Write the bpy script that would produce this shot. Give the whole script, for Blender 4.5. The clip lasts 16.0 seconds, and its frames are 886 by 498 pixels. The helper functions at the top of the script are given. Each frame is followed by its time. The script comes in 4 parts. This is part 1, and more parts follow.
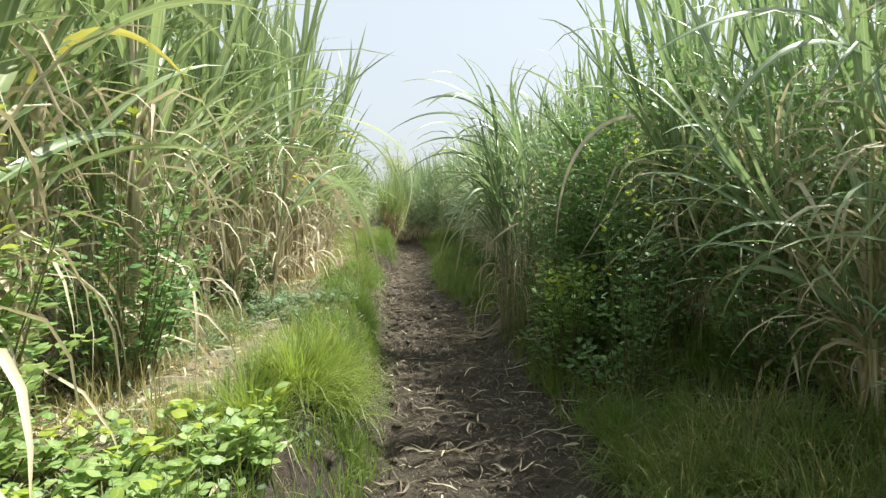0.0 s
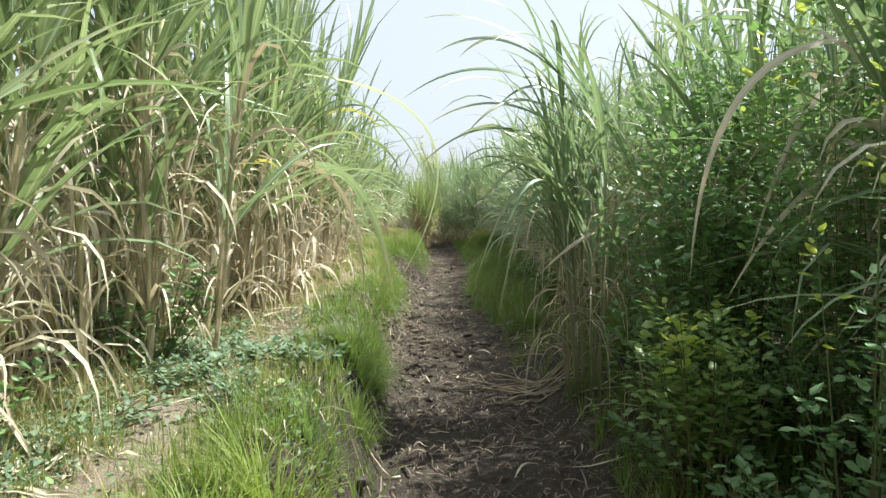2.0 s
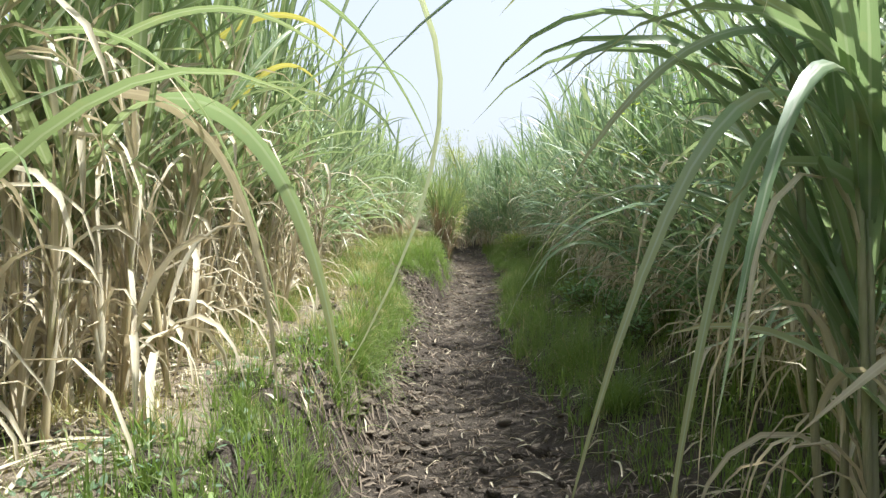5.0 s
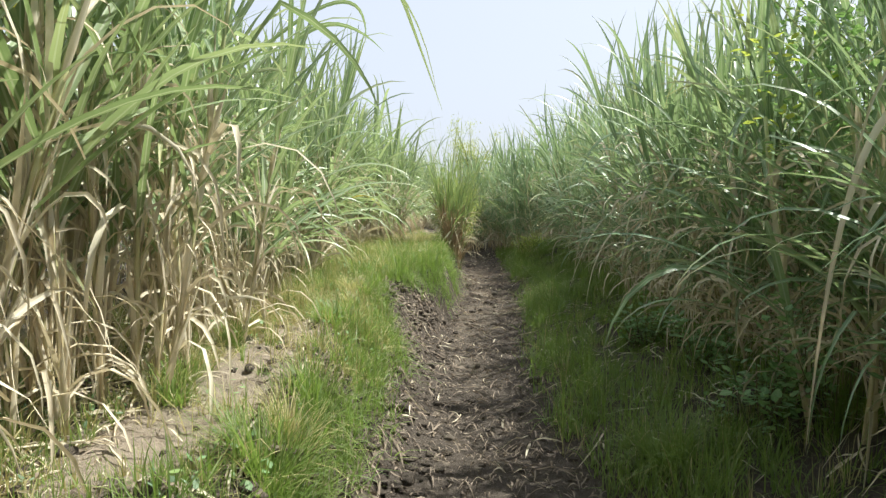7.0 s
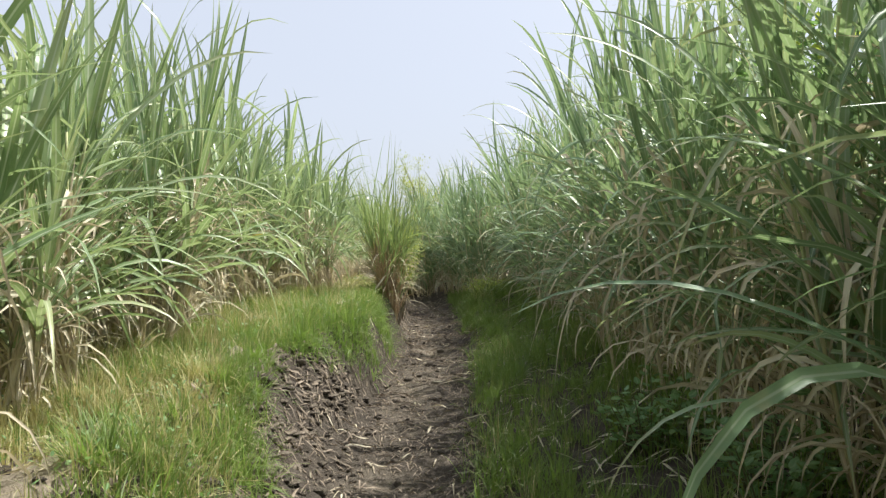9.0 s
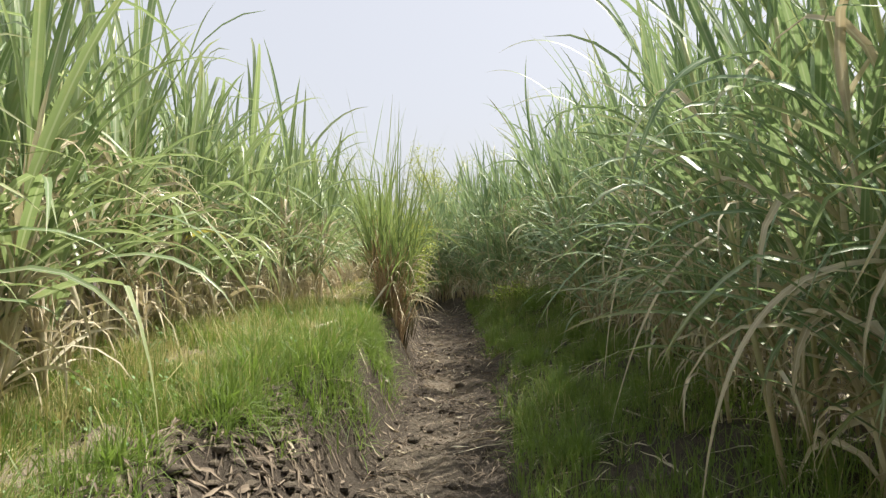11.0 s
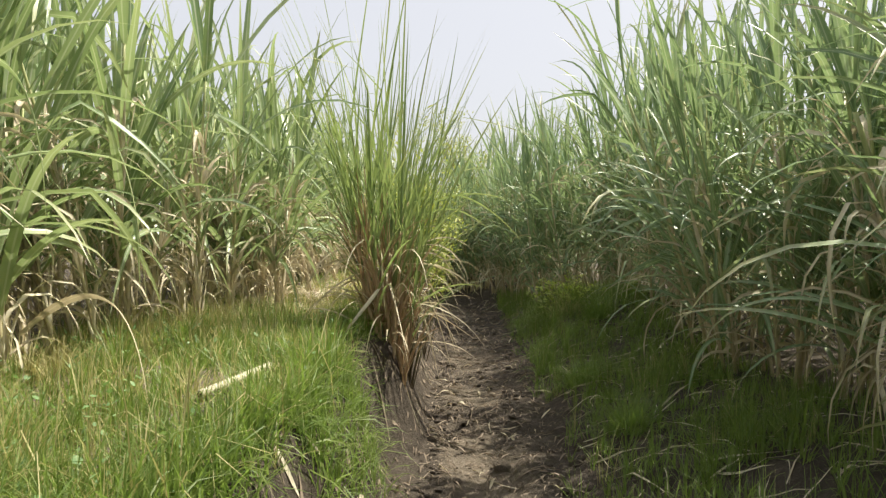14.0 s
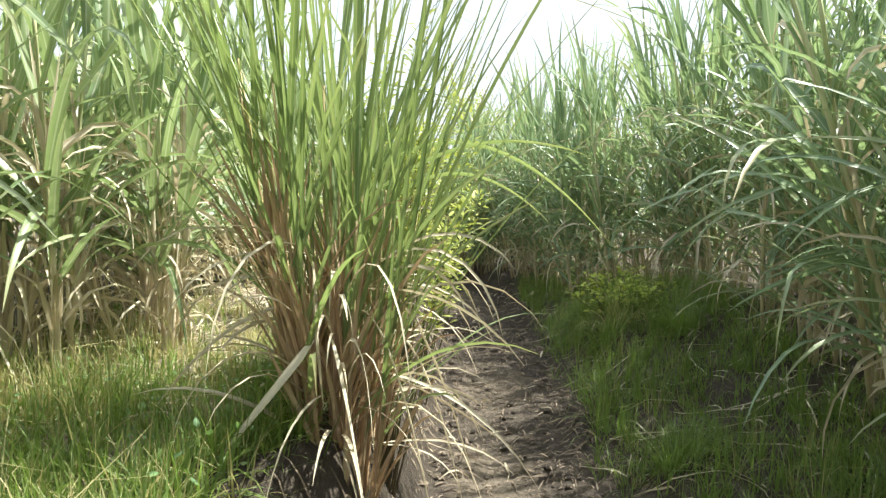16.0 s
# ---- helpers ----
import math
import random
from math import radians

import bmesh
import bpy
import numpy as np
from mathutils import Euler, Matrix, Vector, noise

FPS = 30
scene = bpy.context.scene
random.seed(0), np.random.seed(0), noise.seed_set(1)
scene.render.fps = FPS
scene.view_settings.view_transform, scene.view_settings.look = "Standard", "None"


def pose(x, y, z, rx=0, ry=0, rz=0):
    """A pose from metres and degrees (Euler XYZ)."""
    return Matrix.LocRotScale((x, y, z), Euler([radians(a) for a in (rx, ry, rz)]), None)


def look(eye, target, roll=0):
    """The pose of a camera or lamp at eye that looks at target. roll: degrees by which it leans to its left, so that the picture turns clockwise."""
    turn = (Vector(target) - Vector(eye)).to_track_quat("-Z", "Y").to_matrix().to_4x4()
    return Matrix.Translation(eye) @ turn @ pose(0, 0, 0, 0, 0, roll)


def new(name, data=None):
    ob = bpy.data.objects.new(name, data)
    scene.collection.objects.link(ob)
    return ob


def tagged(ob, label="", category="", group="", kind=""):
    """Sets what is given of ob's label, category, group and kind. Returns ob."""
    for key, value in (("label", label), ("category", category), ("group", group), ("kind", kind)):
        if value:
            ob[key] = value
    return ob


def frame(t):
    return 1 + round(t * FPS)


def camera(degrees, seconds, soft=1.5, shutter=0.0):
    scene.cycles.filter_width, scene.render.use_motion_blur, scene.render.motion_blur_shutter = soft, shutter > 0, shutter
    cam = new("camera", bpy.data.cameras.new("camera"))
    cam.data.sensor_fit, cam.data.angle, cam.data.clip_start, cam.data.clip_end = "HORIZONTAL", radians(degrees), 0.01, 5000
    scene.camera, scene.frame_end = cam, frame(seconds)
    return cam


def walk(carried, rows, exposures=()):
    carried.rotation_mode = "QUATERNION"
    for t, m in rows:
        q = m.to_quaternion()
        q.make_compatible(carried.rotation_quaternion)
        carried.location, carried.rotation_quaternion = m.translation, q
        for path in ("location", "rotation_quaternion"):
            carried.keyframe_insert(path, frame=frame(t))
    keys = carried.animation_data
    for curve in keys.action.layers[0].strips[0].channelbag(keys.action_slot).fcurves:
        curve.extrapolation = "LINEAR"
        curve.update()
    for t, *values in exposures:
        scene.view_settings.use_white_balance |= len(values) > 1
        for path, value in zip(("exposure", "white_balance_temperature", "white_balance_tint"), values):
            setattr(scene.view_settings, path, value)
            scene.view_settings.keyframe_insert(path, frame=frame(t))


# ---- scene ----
cam = camera(72.0, 16.0, soft=1.35)
PATH = [
    (0, (-0.09, 0.064, 1.472), (0.009, 2.058, 1.349), -0.1),
    (0.5, (-0.048, 0.591, 1.47), (0.03, 2.586, 1.341), -0.5),
    (1, (-0.022, 1.118, 1.47), (0.014, 3.114, 1.348), -0.1),
    (1.5, (0.003, 1.603, 1.48), (0.017, 3.6, 1.363), -0.4),
    (2, (-0.004, 2.114, 1.48), (-0.025, 4.11, 1.36), 0.3),
    (2.5, (0.044, 2.58, 1.464), (0.036, 4.576, 1.339), -0.3),
    (3, (0.062, 3.1, 1.445), (0.02, 5.095, 1.319), 0.0),
    (3.5, (0.084, 3.567, 1.467), (0.074, 5.563, 1.33), 0.5),
    (4, (0.096, 4.071, 1.462), (0.11, 6.067, 1.343), 1.0),
    (4.2, (0.083, 4.285, 1.454), (0.082, 6.281, 1.32), 0.9),
    (6.3, (-0.066, 6.568, 1.456), (-0.3, 8.552, 1.369), 0.1),
    (6.5, (-0.076, 6.765, 1.457), (-0.302, 8.75, 1.36), 0.2),
    (7, (-0.093, 7.243, 1.477), (-0.237, 9.234, 1.352), 0.8),
    (7.5, (-0.014, 7.7, 1.482), (-0.064, 9.698, 1.43), 0.6),
    (8, (0.051, 8.205, 1.465), (0.002, 10.204, 1.46), -0.1),
    (8.5, (0.152, 8.664, 1.438), (0.133, 10.664, 1.443), -0.8),
    (8.7, (0.172, 8.866, 1.441), (0.16, 10.866, 1.454), -0.7),
    (10.8, (0.127, 11.152, 1.471), (0.08, 13.151, 1.483), -1.1),
    (11, (0.119, 11.367, 1.477), (0.054, 13.365, 1.49), -0.9),
    (11.5, (0.072, 11.868, 1.478), (-0.025, 13.865, 1.476), -1.1),
    (12, (0.049, 12.395, 1.491), (-0.04, 14.393, 1.482), -1.1),
    (12.5, (0.026, 12.874, 1.487), (-0.089, 14.871, 1.479), -0.3),
    (13, (0.003, 13.333, 1.484), (-0.127, 15.328, 1.453), -0.1),
    (13.5, (-0.028, 13.792, 1.477), (-0.169, 15.786, 1.427), 0.5),
    (14, (-0.06, 14.339, 1.481), (-0.198, 16.334, 1.432), 0.4),
    (14.5, (-0.053, 14.897, 1.515), (-0.172, 16.892, 1.457), 0.4),
    (15, (-0.092, 15.419, 1.556), (-0.241, 17.412, 1.459), 0.7),
    (15.5, (-0.13, 15.97, 1.569), (-0.291, 17.959, 1.437), 0.9),
    (16, (-0.193, 16.534, 1.562), (-0.365, 18.521, 1.406), 0.6),
]
EXPOSURES = [(0, 0.48, 6300, 2), (2, 0.6, 6000, 6), (4, 0.7, 5750, 9), (6.3, 0.56, 6100, 7), (7.0, 0.52, 6100, 7), (7.5, 0.32, 6100, 8), (8.5, 0.38, 6100, 8), (11, 0.4, 6550, 9), (12.5, 0.36, 6750, 9), (14.5, 0.52, 6750, 8), (15.2, 0.75, 6450, 7), (16, 0.99, 6200, 6)]
walk(cam, [(t, look(eye, target, roll)) for t, eye, target, roll in PATH], EXPOSURES)

# ---- sun, sky, exposure ----
SUN_TO = Vector((0.56, 0.26, 1.0)).normalized()
world = bpy.data.worlds.new("hazy_sky")
scene.world = world
world.use_nodes = True
wn, wl = world.node_tree.nodes, world.node_tree.links
sky = wn.new("ShaderNodeTexSky")
sky.sky_type = "NISHITA"
sky.sun_disc = False
sky.sun_elevation = math.asin(SUN_TO.z)
sky.sun_rotation = math.atan2(SUN_TO.x, SUN_TO.y)
sky.air_density, sky.dust_density, sky.ozone_density = 1.0, 6.0, 1.0
haze = wn.new("ShaderNodeMixRGB")
haze.inputs[0].default_value = 0.62
haze.inputs[2].default_value = (7.9, 8.0, 8.6, 1)
wl.new(sky.outputs[0], haze.inputs[1])
wl.new(haze.outputs[0], wn["Background"].inputs[0])
wn["Background"].inputs[1].default_value = 0.1

sun_data = bpy.data.lights.new("sun", "SUN")
sun_data.energy, sun_data.angle, sun_data.color = 5.9, radians(0.7), (1.0, 0.95, 0.84)
sun = new("sun", sun_data)
sun.matrix_world = look(SUN_TO * 30, (0, 0, 0))


# ---- shape helpers ----
def unit(a):
    return a / np.maximum(np.linalg.norm(a, axis=-1, keepdims=True), 1e-9)


def lattice_noise(x, y, scale, seed=0):
    """Smooth value noise from -1 to 1 over the plan."""
    x, y = np.asarray(x, float) * scale, np.asarray(y, float) * scale
    ix, iy = np.floor(x), np.floor(y)
    fx, fy = x - ix, y - iy
    fx, fy = fx * fx * (3 - 2 * fx), fy * fy * (3 - 2 * fy)

    def corner(a, b):
        v = np.sin(a * 127.1 + b * 311.7 + seed * 74.7) * 43758.5453
        return (v - np.floor(v)) * 2 - 1

    low = corner(ix, iy) * (1 - fx) + corner(ix + 1, iy) * fx
    high = corner(ix, iy + 1) * (1 - fx) + corner(ix + 1, iy + 1) * fx
    return low * (1 - fy) + high * fy


class Shape:
    """Quads gathered piece by piece, with a place across and along each piece."""

    def __init__(self):
        self.v, self.f, self.uv, self.m, self.n = [], [], [], [], 0

    def add(self, v, f, uv, slot=0):
        self.v.append(v)
        self.f.append(f + self.n)
        self.uv.append(uv)
        self.m.append(np.full(len(f), slot))
        self.n += len(v)

    def arrays(self):
        return np.concatenate(self.v), np.concatenate(self.f), np.concatenate(self.uv), np.concatenate(self.m)

    def mesh(self, name, materials, smooth=True):
        v, f, uv, m = self.arrays()
        me = bpy.data.meshes.new(name)
        me.vertices.add(len(v))
        me.vertices.foreach_set("co", v.astype(np.float32).ravel())
        me.loops.add(f.size)
        me.loops.foreach_set("vertex_index", f.astype(np.int32).ravel())
        me.polygons.add(len(f))
        me.polygons.foreach_set("loop_start", np.arange(0, f.size, 4, dtype=np.int32))
        for mat in materials:
            me.materials.append(mat)
        me.polygons.foreach_set("material_index", m.astype(np.int32))
        me.polygons.foreach_set("use_smooth", np.full(len(f), smooth))
        layer = me.uv_layers.new(name="across_along")
        layer.data.foreach_set("uv", uv[f.ravel()].astype(np.float32).ravel())
        me.update(calc_edges=True)
        me.validate()
        return me


def width_profile(kind, t):
    if kind == "oval":
        return np.sin(np.pi * np.clip(t, 0, 1) ** 0.75) ** 0.8 + 0.02
    if kind == "grass":
        return (1 - t) ** 0.8 + 0.04
    return np.minimum(1, 0.45 + 3 * t) * (1 - t ** 2.2) ** 0.9 + 0.015


def blades(shape, base, way, length, width, droop, segs=8, kind="cane", fold=0.18, twist=0.0, slot=0, thin=False, kink=None, wave=0.0):
    """Many arching leaf blades at once. way: first direction; droop: how fast they bend down."""
    base, way = np.array(base, float), unit(np.array(way, float))
    n = len(base)
    length, width, droop, twist = (np.broadcast_to(np.asarray(a, float), (n,)) for a in (length, width, droop, twist))
    az = np.arctan2(way[:, 1], way[:, 0])
    side0 = np.stack([-np.sin(az), np.cos(az), 0 * az], -1)
    p, d, step = base.copy(), way.copy(), (length / segs)[:, None]
    rings, uvs = [], []
    phase = np.random.rand(n) * 6.28
    for s in range(segs + 1):
        t = s / segs
        nor = np.cross(side0, d)
        ang = (twist * t + wave * np.sin(phase + 7 * t))[:, None]
        side = side0 * np.cos(ang) + nor * np.sin(ang)
        nor = unit(np.cross(side, d))
        w = (width * width_profile(kind, t))[:, None]
        if thin:
            rings.append(np.stack([p - side * w / 2, p + side * w / 2], 1))
        else:
            rings.append(np.stack([p - side * w / 2, p + nor * w * fold, p + side * w / 2], 1))
        bend = droop * (0.35 + 1.5 * t)
        if kink is not None:
            bend = bend + np.where(np.abs(kink - t) < 0.6 / segs, 5.0, 0.0)
        d = unit(d + np.array([0, 0, -1.0]) * (bend * length / segs)[:, None])
        p = p + d * step
    k = 2 if thin else 3
    v = np.stack(rings, 1)
    u = np.linspace(0, 1, k)
    uv = np.stack(np.broadcast_arrays(u[None, None, :], (np.arange(segs + 1) / segs)[None, :, None]), -1)
    uv = np.broadcast_to(uv, (n, segs + 1, k, 2)).reshape(-1, 2)
    s_, c_ = np.meshgrid(np.arange(segs), np.arange(k - 1), indexing="ij")
    a = (s_ * k + c_).ravel()
    quad = np.stack([a, a + 1, a + k + 1, a + k], -1)
    f = (quad[None] + (np.arange(n) * (segs + 1) * k)[:, None, None]).reshape(-1, 4)
    shape.add(v.reshape(-1, 3), f, uv, slot)


def tube(shape, pts, radii, sides=6, slot=0):
    """A round stem along points, closed at its ends."""
    pts, radii = np.array(pts, float), np.array(radii, float)
    pts = np.concatenate([pts[:1], pts, pts[-1:]])
    radii = np.concatenate([[0.0005], radii, [0.0005]])
    d = unit(np.gradient(pts[1:-1], axis=0))
    d = np.concatenate([d[:1], d, d[-1:]])
    ref = np.where(np.abs(d[:, 2:3]) > 0.9, [[1.0, 0, 0]], [[0, 0, 1.0]])
    a = unit(np.cross(d, ref))
    b = np.cross(d, a)
    ang = np.arange(sides) / sides * 2 * np.pi
    v = pts[:, None] + radii[:, None, None] * (a[:, None] * np.cos(ang)[None, :, None] + b[:, None] * np.sin(ang)[None, :, None])
    n = len(pts)
    i, j = np.meshgrid(np.arange(n - 1), np.arange(sides), indexing="ij")
    a0, a1 = (i * sides + j).ravel(), (i * sides + (j + 1) % sides).ravel()
    f = np.stack([a0, a1, a1 + sides, a0 + sides], -1)
    uv = np.stack(np.broadcast_arrays(ang[None] / 6.283, np.linspace(0, 1, n)[:, None]), -1).reshape(-1, 2)
    shape.add(v.reshape(-1, 3), f, uv, slot)


def split(shape, verts, faces, name, mat, parent):
    """Each blade of a shape as a part of its own."""
    v, f, uv, _ = shape.arrays()
    for k in range(len(v) // verts):
        one = Shape()
        one.add(v[verts * k : verts * k + verts], f[faces * k : faces * k + faces] - verts * k, uv[verts * k : verts * k + verts])
        part(name, one.mesh(name, [mat]), parent)


def part(name, mesh, parent, m=None, label=""):
    ob = new(name, mesh)
    ob.parent = parent
    if m is not None:
        ob.matrix_basis = m
    return tagged(ob, label)


# ---- the lie of the land ----
def lane_centre(y):
    return np.interp(y, [-6, 0, 5, 9, 13, 18, 22, 25, 28, 33], [0.4, 0.4, 0.33, 0.0, -0.28, -0.05, -0.2, -0.4, -1.0, -1.9])


def ease(a, b, x):
    t = np.clip((x - a) / (b - a), 0, 1)
    return t * t * (3 - 2 * t)


def ground_z(x, y):
    """Height of the ground: a sunken lane, a higher sandy strip on one side and a gentle verge on the other."""
    x, y = np.asarray(x, float), np.asarray(y, float)
    d = x - lane_centre(y)
    along = [0, 8, 10.5, 12, 13.3, 14, 14.6, 15.2, 15.7, 16.2, 17.2, 17.6, 17.9, 18.2, 18.5, 19.2]
    foot = np.interp(y, along, [-0.62, -0.62, -0.34, -0.26, -0.24, -0.26, -0.34, -0.4, -0.36, -0.33, -0.36, -0.45, -0.55, -0.46, -0.36, -0.4])
    brow = np.interp(y, along, [-0.98, -0.98, -1.0, -1.05, -1.2, -1.15, -0.97, -0.9, -0.75, -0.7, -0.73, -0.8, -0.92, -0.82, -0.7, -0.8])
    bank = np.interp(y, [0, 12, 15, 16.5], [0.62, 0.62, 0.72, 0.78]) * ease(0.0, 1.0, (d - foot) / (brow - foot))
    verge = 0.22 * ease(0.48, 1.1, d) + 0.25 * ease(1.0, 2.0, d)
    verge = verge + 0.28 * np.exp(-(((y - 22.4) / 1.2) ** 2)) * ease(0.7, 1.15, d)
    near = np.exp(-((x / 6) ** 2))
    rough = 0.028 * lattice_noise(x, y, 1.7, 1) + 0.02 * lattice_noise(x, y, 5.1, 2)
    clods = 0.022 * lattice_noise(x + 0.4 * y, y, 9, 3) + 0.014 * lattice_noise(x - 0.3 * y, y, 19, 4)
    slope = ease(-0.25, -0.6, d) * ease(-1.5, -1.0, d)
    lane = ease(-0.75, -0.45, d) * ease(0.65, 0.4, d) * near
    ruts = 0.016 * lattice_noise(0.45 * x, y + 0.25 * np.sin(2.3 * x), 6.5, 31) + 0.009 * lattice_noise(0.6 * x, y, 14, 32)
    lumps = 0.06 * lattice_noise(x, y, 6.5, 51) * np.exp(-(((y - 14) / 0.9) ** 2) - ((x + 1.45) / 0.45) ** 2)
    return lumps + bank + verge + (rough + clods * (0.7 + 1.6 * slope * ease(15.6, 14.6, y))) * (0.3 + 0.7 * near) - 0.03 * np.exp(-((d / 0.3) ** 2)) + ruts * lane


def crest(x, y):
    d = x - lane_centre(y)
    patchy = ease(-0.45, 0.35, lattice_noise(x, y, 2.3, 5) + 0.25)
    near = ease(-1.35, -1.15, d) * ease(np.interp(y, [7, 9], [-0.62, -0.7]), np.interp(y, [7, 9], [-0.76, -0.9]), d)
    lip = np.interp(y, [9, 11, 12.2, 13.3, 14, 14.6, 15.2, 15.7, 16.2, 17.2, 17.6, 17.9, 18.2, 18.5, 20, 26], [-0.8, -0.82, -0.88, -1.25, -1.35, -1.13, -1.02, -0.88, -0.8, -0.78, -0.84, -0.95, -0.9, -0.8, -0.95, -1.2])
    far = ease(-2.9, -2.5, d) * ease(lip + 0.08, lip - 0.1, x)
    far = far * (1 - 0.75 * ease(18.4, 19.2, y) * ease(-0.9, -1.2, d)) * (1 - 0.88 * np.exp(-(((x + 1.16) / 0.2) ** 4) - ((y - 16.75) / 0.5) ** 4))
    w = np.where(y < 8.5, near, np.where(y < 10, np.maximum(near, 0.4 * far), far))
    w = w * (1 - 0.55 * np.exp(-(((y - 5.1) / 1.0) ** 2)))
    bare = np.exp(-(((y - 10.6) / 1.1) ** 2) - ((d + 1.35) / 0.28) ** 2)
    return w * (0.3 + 0.7 * patchy) * (1 - 0.9 * bare) * (1 - 0.95 * sand_patch(x, y))


def sand_patch(x, y):
    """A trodden thread of bare sand along the bank, widening into patches."""
    thread = np.interp(y, [2.5, 4.7, 7, 9.4, 11.5, 13.5], [-1.15, -1.2, -1.05, -1.17, -1.42, -1.62])
    worn = ease(-0.15, 0.35, lattice_noise(x, y, 1.9, 41) + 0.5 * lattice_noise(x, y, 6.1, 42) + 0.15) * (1 - 0.6 * np.exp(-(((y - 5.6) / 0.9) ** 2)))
    way = np.exp(-(((x - thread) / 0.24) ** 4)) * ease(2.5, 3.0, y) * ease(12.6, 11.8, y) * worn
    for px, py, rx, ry in ((-1.15, 3.1, 0.36, 0.36), (-1.2, 4.7, 0.3, 0.26), (-1.2, 9.4, 0.3, 0.45), (-1.5, 13.8, 0.3, 0.45), (-1.8, 15.8, 0.24, 0.3), (-2.15, 21.3, 0.4, 0.5)):
        way = np.maximum(way, np.exp(-(((x - px) / rx) ** 4) - ((y - py) / ry) ** 4))
    return way


def strip(x, y):
    d = x - lane_centre(y)
    return ease(-2.4, -1.9, d) * ease(-1.0, -1.2, d) * ease(0.0, 0.5, lattice_noise(x, y, 1.6, 6) + 0.1) * np.where(y < 9, 1.0, 0.7) * (1 - 0.95 * sand_patch(x, y))


def verge(x, y):
    d = x - lane_centre(y)
    foot = np.exp(-(((y - 7.2) / 1.7) ** 2) - ((d - 0.65) / 0.5) ** 2)
    return ease(0.5, 0.8, d) * ease(2.4, 1.8, d) * (0.4 + 0.6 * ease(-0.4, 0.3, lattice_noise(x, y, 2.1, 7))) * (1 - 0.85 * foot)


def left_edge(y):
    return np.interp(y, [-6, 0, 4, 8, 10, 13, 16, 18.4, 19.2, 19.7, 20.3, 22, 26], [-1.75, -1.75, -1.8, -1.75, -1.8, -2.2, -2.45, -2.4, -2.0, -1.95, -2.5, -2.65, -2.75])


def right_edge(y):
    return np.interp(y, [-6, 6, 8.5, 12, 15, 16.5, 17.5, 20, 22.5, 25, 27, 29, 31], [2.5, 2.45, 1.9, 1.95, 1.95, 2.05, 2.2, 2.15, 1.95, 1.2, 0.5, -0.2, -1.0])


# ---- materials ----
class Nodes:
    def __init__(self, name):
        self.mat = bpy.data.materials.new(name)
        self.mat.use_nodes = True
        self.t = self.mat.node_tree
        self.t.nodes.clear()
        self.out = self.t.nodes.new("ShaderNodeOutputMaterial")

    def node(self, kind, ins=None, operation=None, attribute_name=None):
        nd = self.t.nodes.new("ShaderNode" + kind)
        if operation:
            nd.operation = operation
        if attribute_name:
            nd.attribute_name = attribute_name
        for key, value in (ins or {}).items():
            if isinstance(value, bpy.types.NodeSocket):
                self.t.links.new(value, nd.inputs[key])
            else:
                nd.inputs[key].default_value = value
        return nd

    def mix(self, fac, a, b):
        col = [(*c, 1) if isinstance(c, tuple) and len(c) == 3 else c for c in (a, b)]
        return self.node("MixRGB", {0: fac, 1: col[0], 2: col[1]}).outputs[0]

    def math(self, op, a, b=0.0, c=0.0):
        return self.node("Math", {0: a, 1: b, 2: c}, operation=op).outputs[0]

    def ramp(self, fac, low, high):
        return self.node("MapRange", {0: fac, 1: low, 2: high}).outputs[0]

    def noise(self, scale, detail=4, vec=None, rough=0.6):
        ins = {"Scale": scale, "Detail": detail, "Roughness": rough}
        if vec is not None:
            ins["Vector"] = vec
        return self.node("TexNoise", ins).outputs[0]


def leaf_material(name, dark, light, rib, tip, through_light, translucency=0.35, gloss=0.45, tip_amount=0.5):
    n = Nodes(name)
    uv = n.node("SeparateXYZ", {0: n.node("TexCoord").outputs["UV"]})
    u, v = uv.outputs[0], uv.outputs[1]
    island = n.node("NewGeometry").outputs["Random Per Island"]
    each = n.node("ObjectInfo").outputs["Random"]
    pos = n.node("TexCoord").outputs["Object"]
    island = n.math("FRACT", n.math("ADD", island, n.math("MULTIPLY", each, 7.31)))
    tone = island
    col = n.mix(tone, dark, light)
    streak_at = n.node("CombineXYZ", {0: n.math("MULTIPLY", u, 9.0), 1: n.math("MULTIPLY", v, 1.5), 2: n.math("MULTIPLY", island, 40.0)}).outputs[0]
    streak = n.noise(1.6, 3, streak_at)
    col = n.mix(n.math("MULTIPLY", n.ramp(streak, 0.35, 0.75), 0.35), col, light)
    blotch = n.noise(9.0, 4, pos)
    col = n.mix(n.math("MULTIPLY", n.ramp(blotch, 0.56, 0.72), 0.45), col, tip)
    old = n.math("MULTIPLY", n.ramp(n.math("ADD", v, n.math("MULTIPLY", island, 0.6)), 1.05, 1.5), tip_amount)
    col = n.mix(old, col, tip)
    across = n.math("ABSOLUTE", n.math("SUBTRACT", u, 0.5))
    col = n.mix(n.math("MULTIPLY", n.ramp(across, 0.11, 0.05), 0.7), col, rib)
    bump = n.node("Bump", {"Strength": 0.25, "Distance": 0.002, "Height": streak})
    body = n.node("BsdfPrincipled", {"Base Color": col, "Roughness": gloss, "Specular IOR Level": 0.5, "Normal": bump.outputs[0]})
    glow = n.node("BsdfTranslucent", {0: n.mix(0.6, col, through_light)})
    shade = n.node("MixShader", {0: translucency, 1: body.outputs[0], 2: glow.outputs[0]})
    n.t.links.new(shade.outputs[0], n.out.inputs[0])
    return n.mat


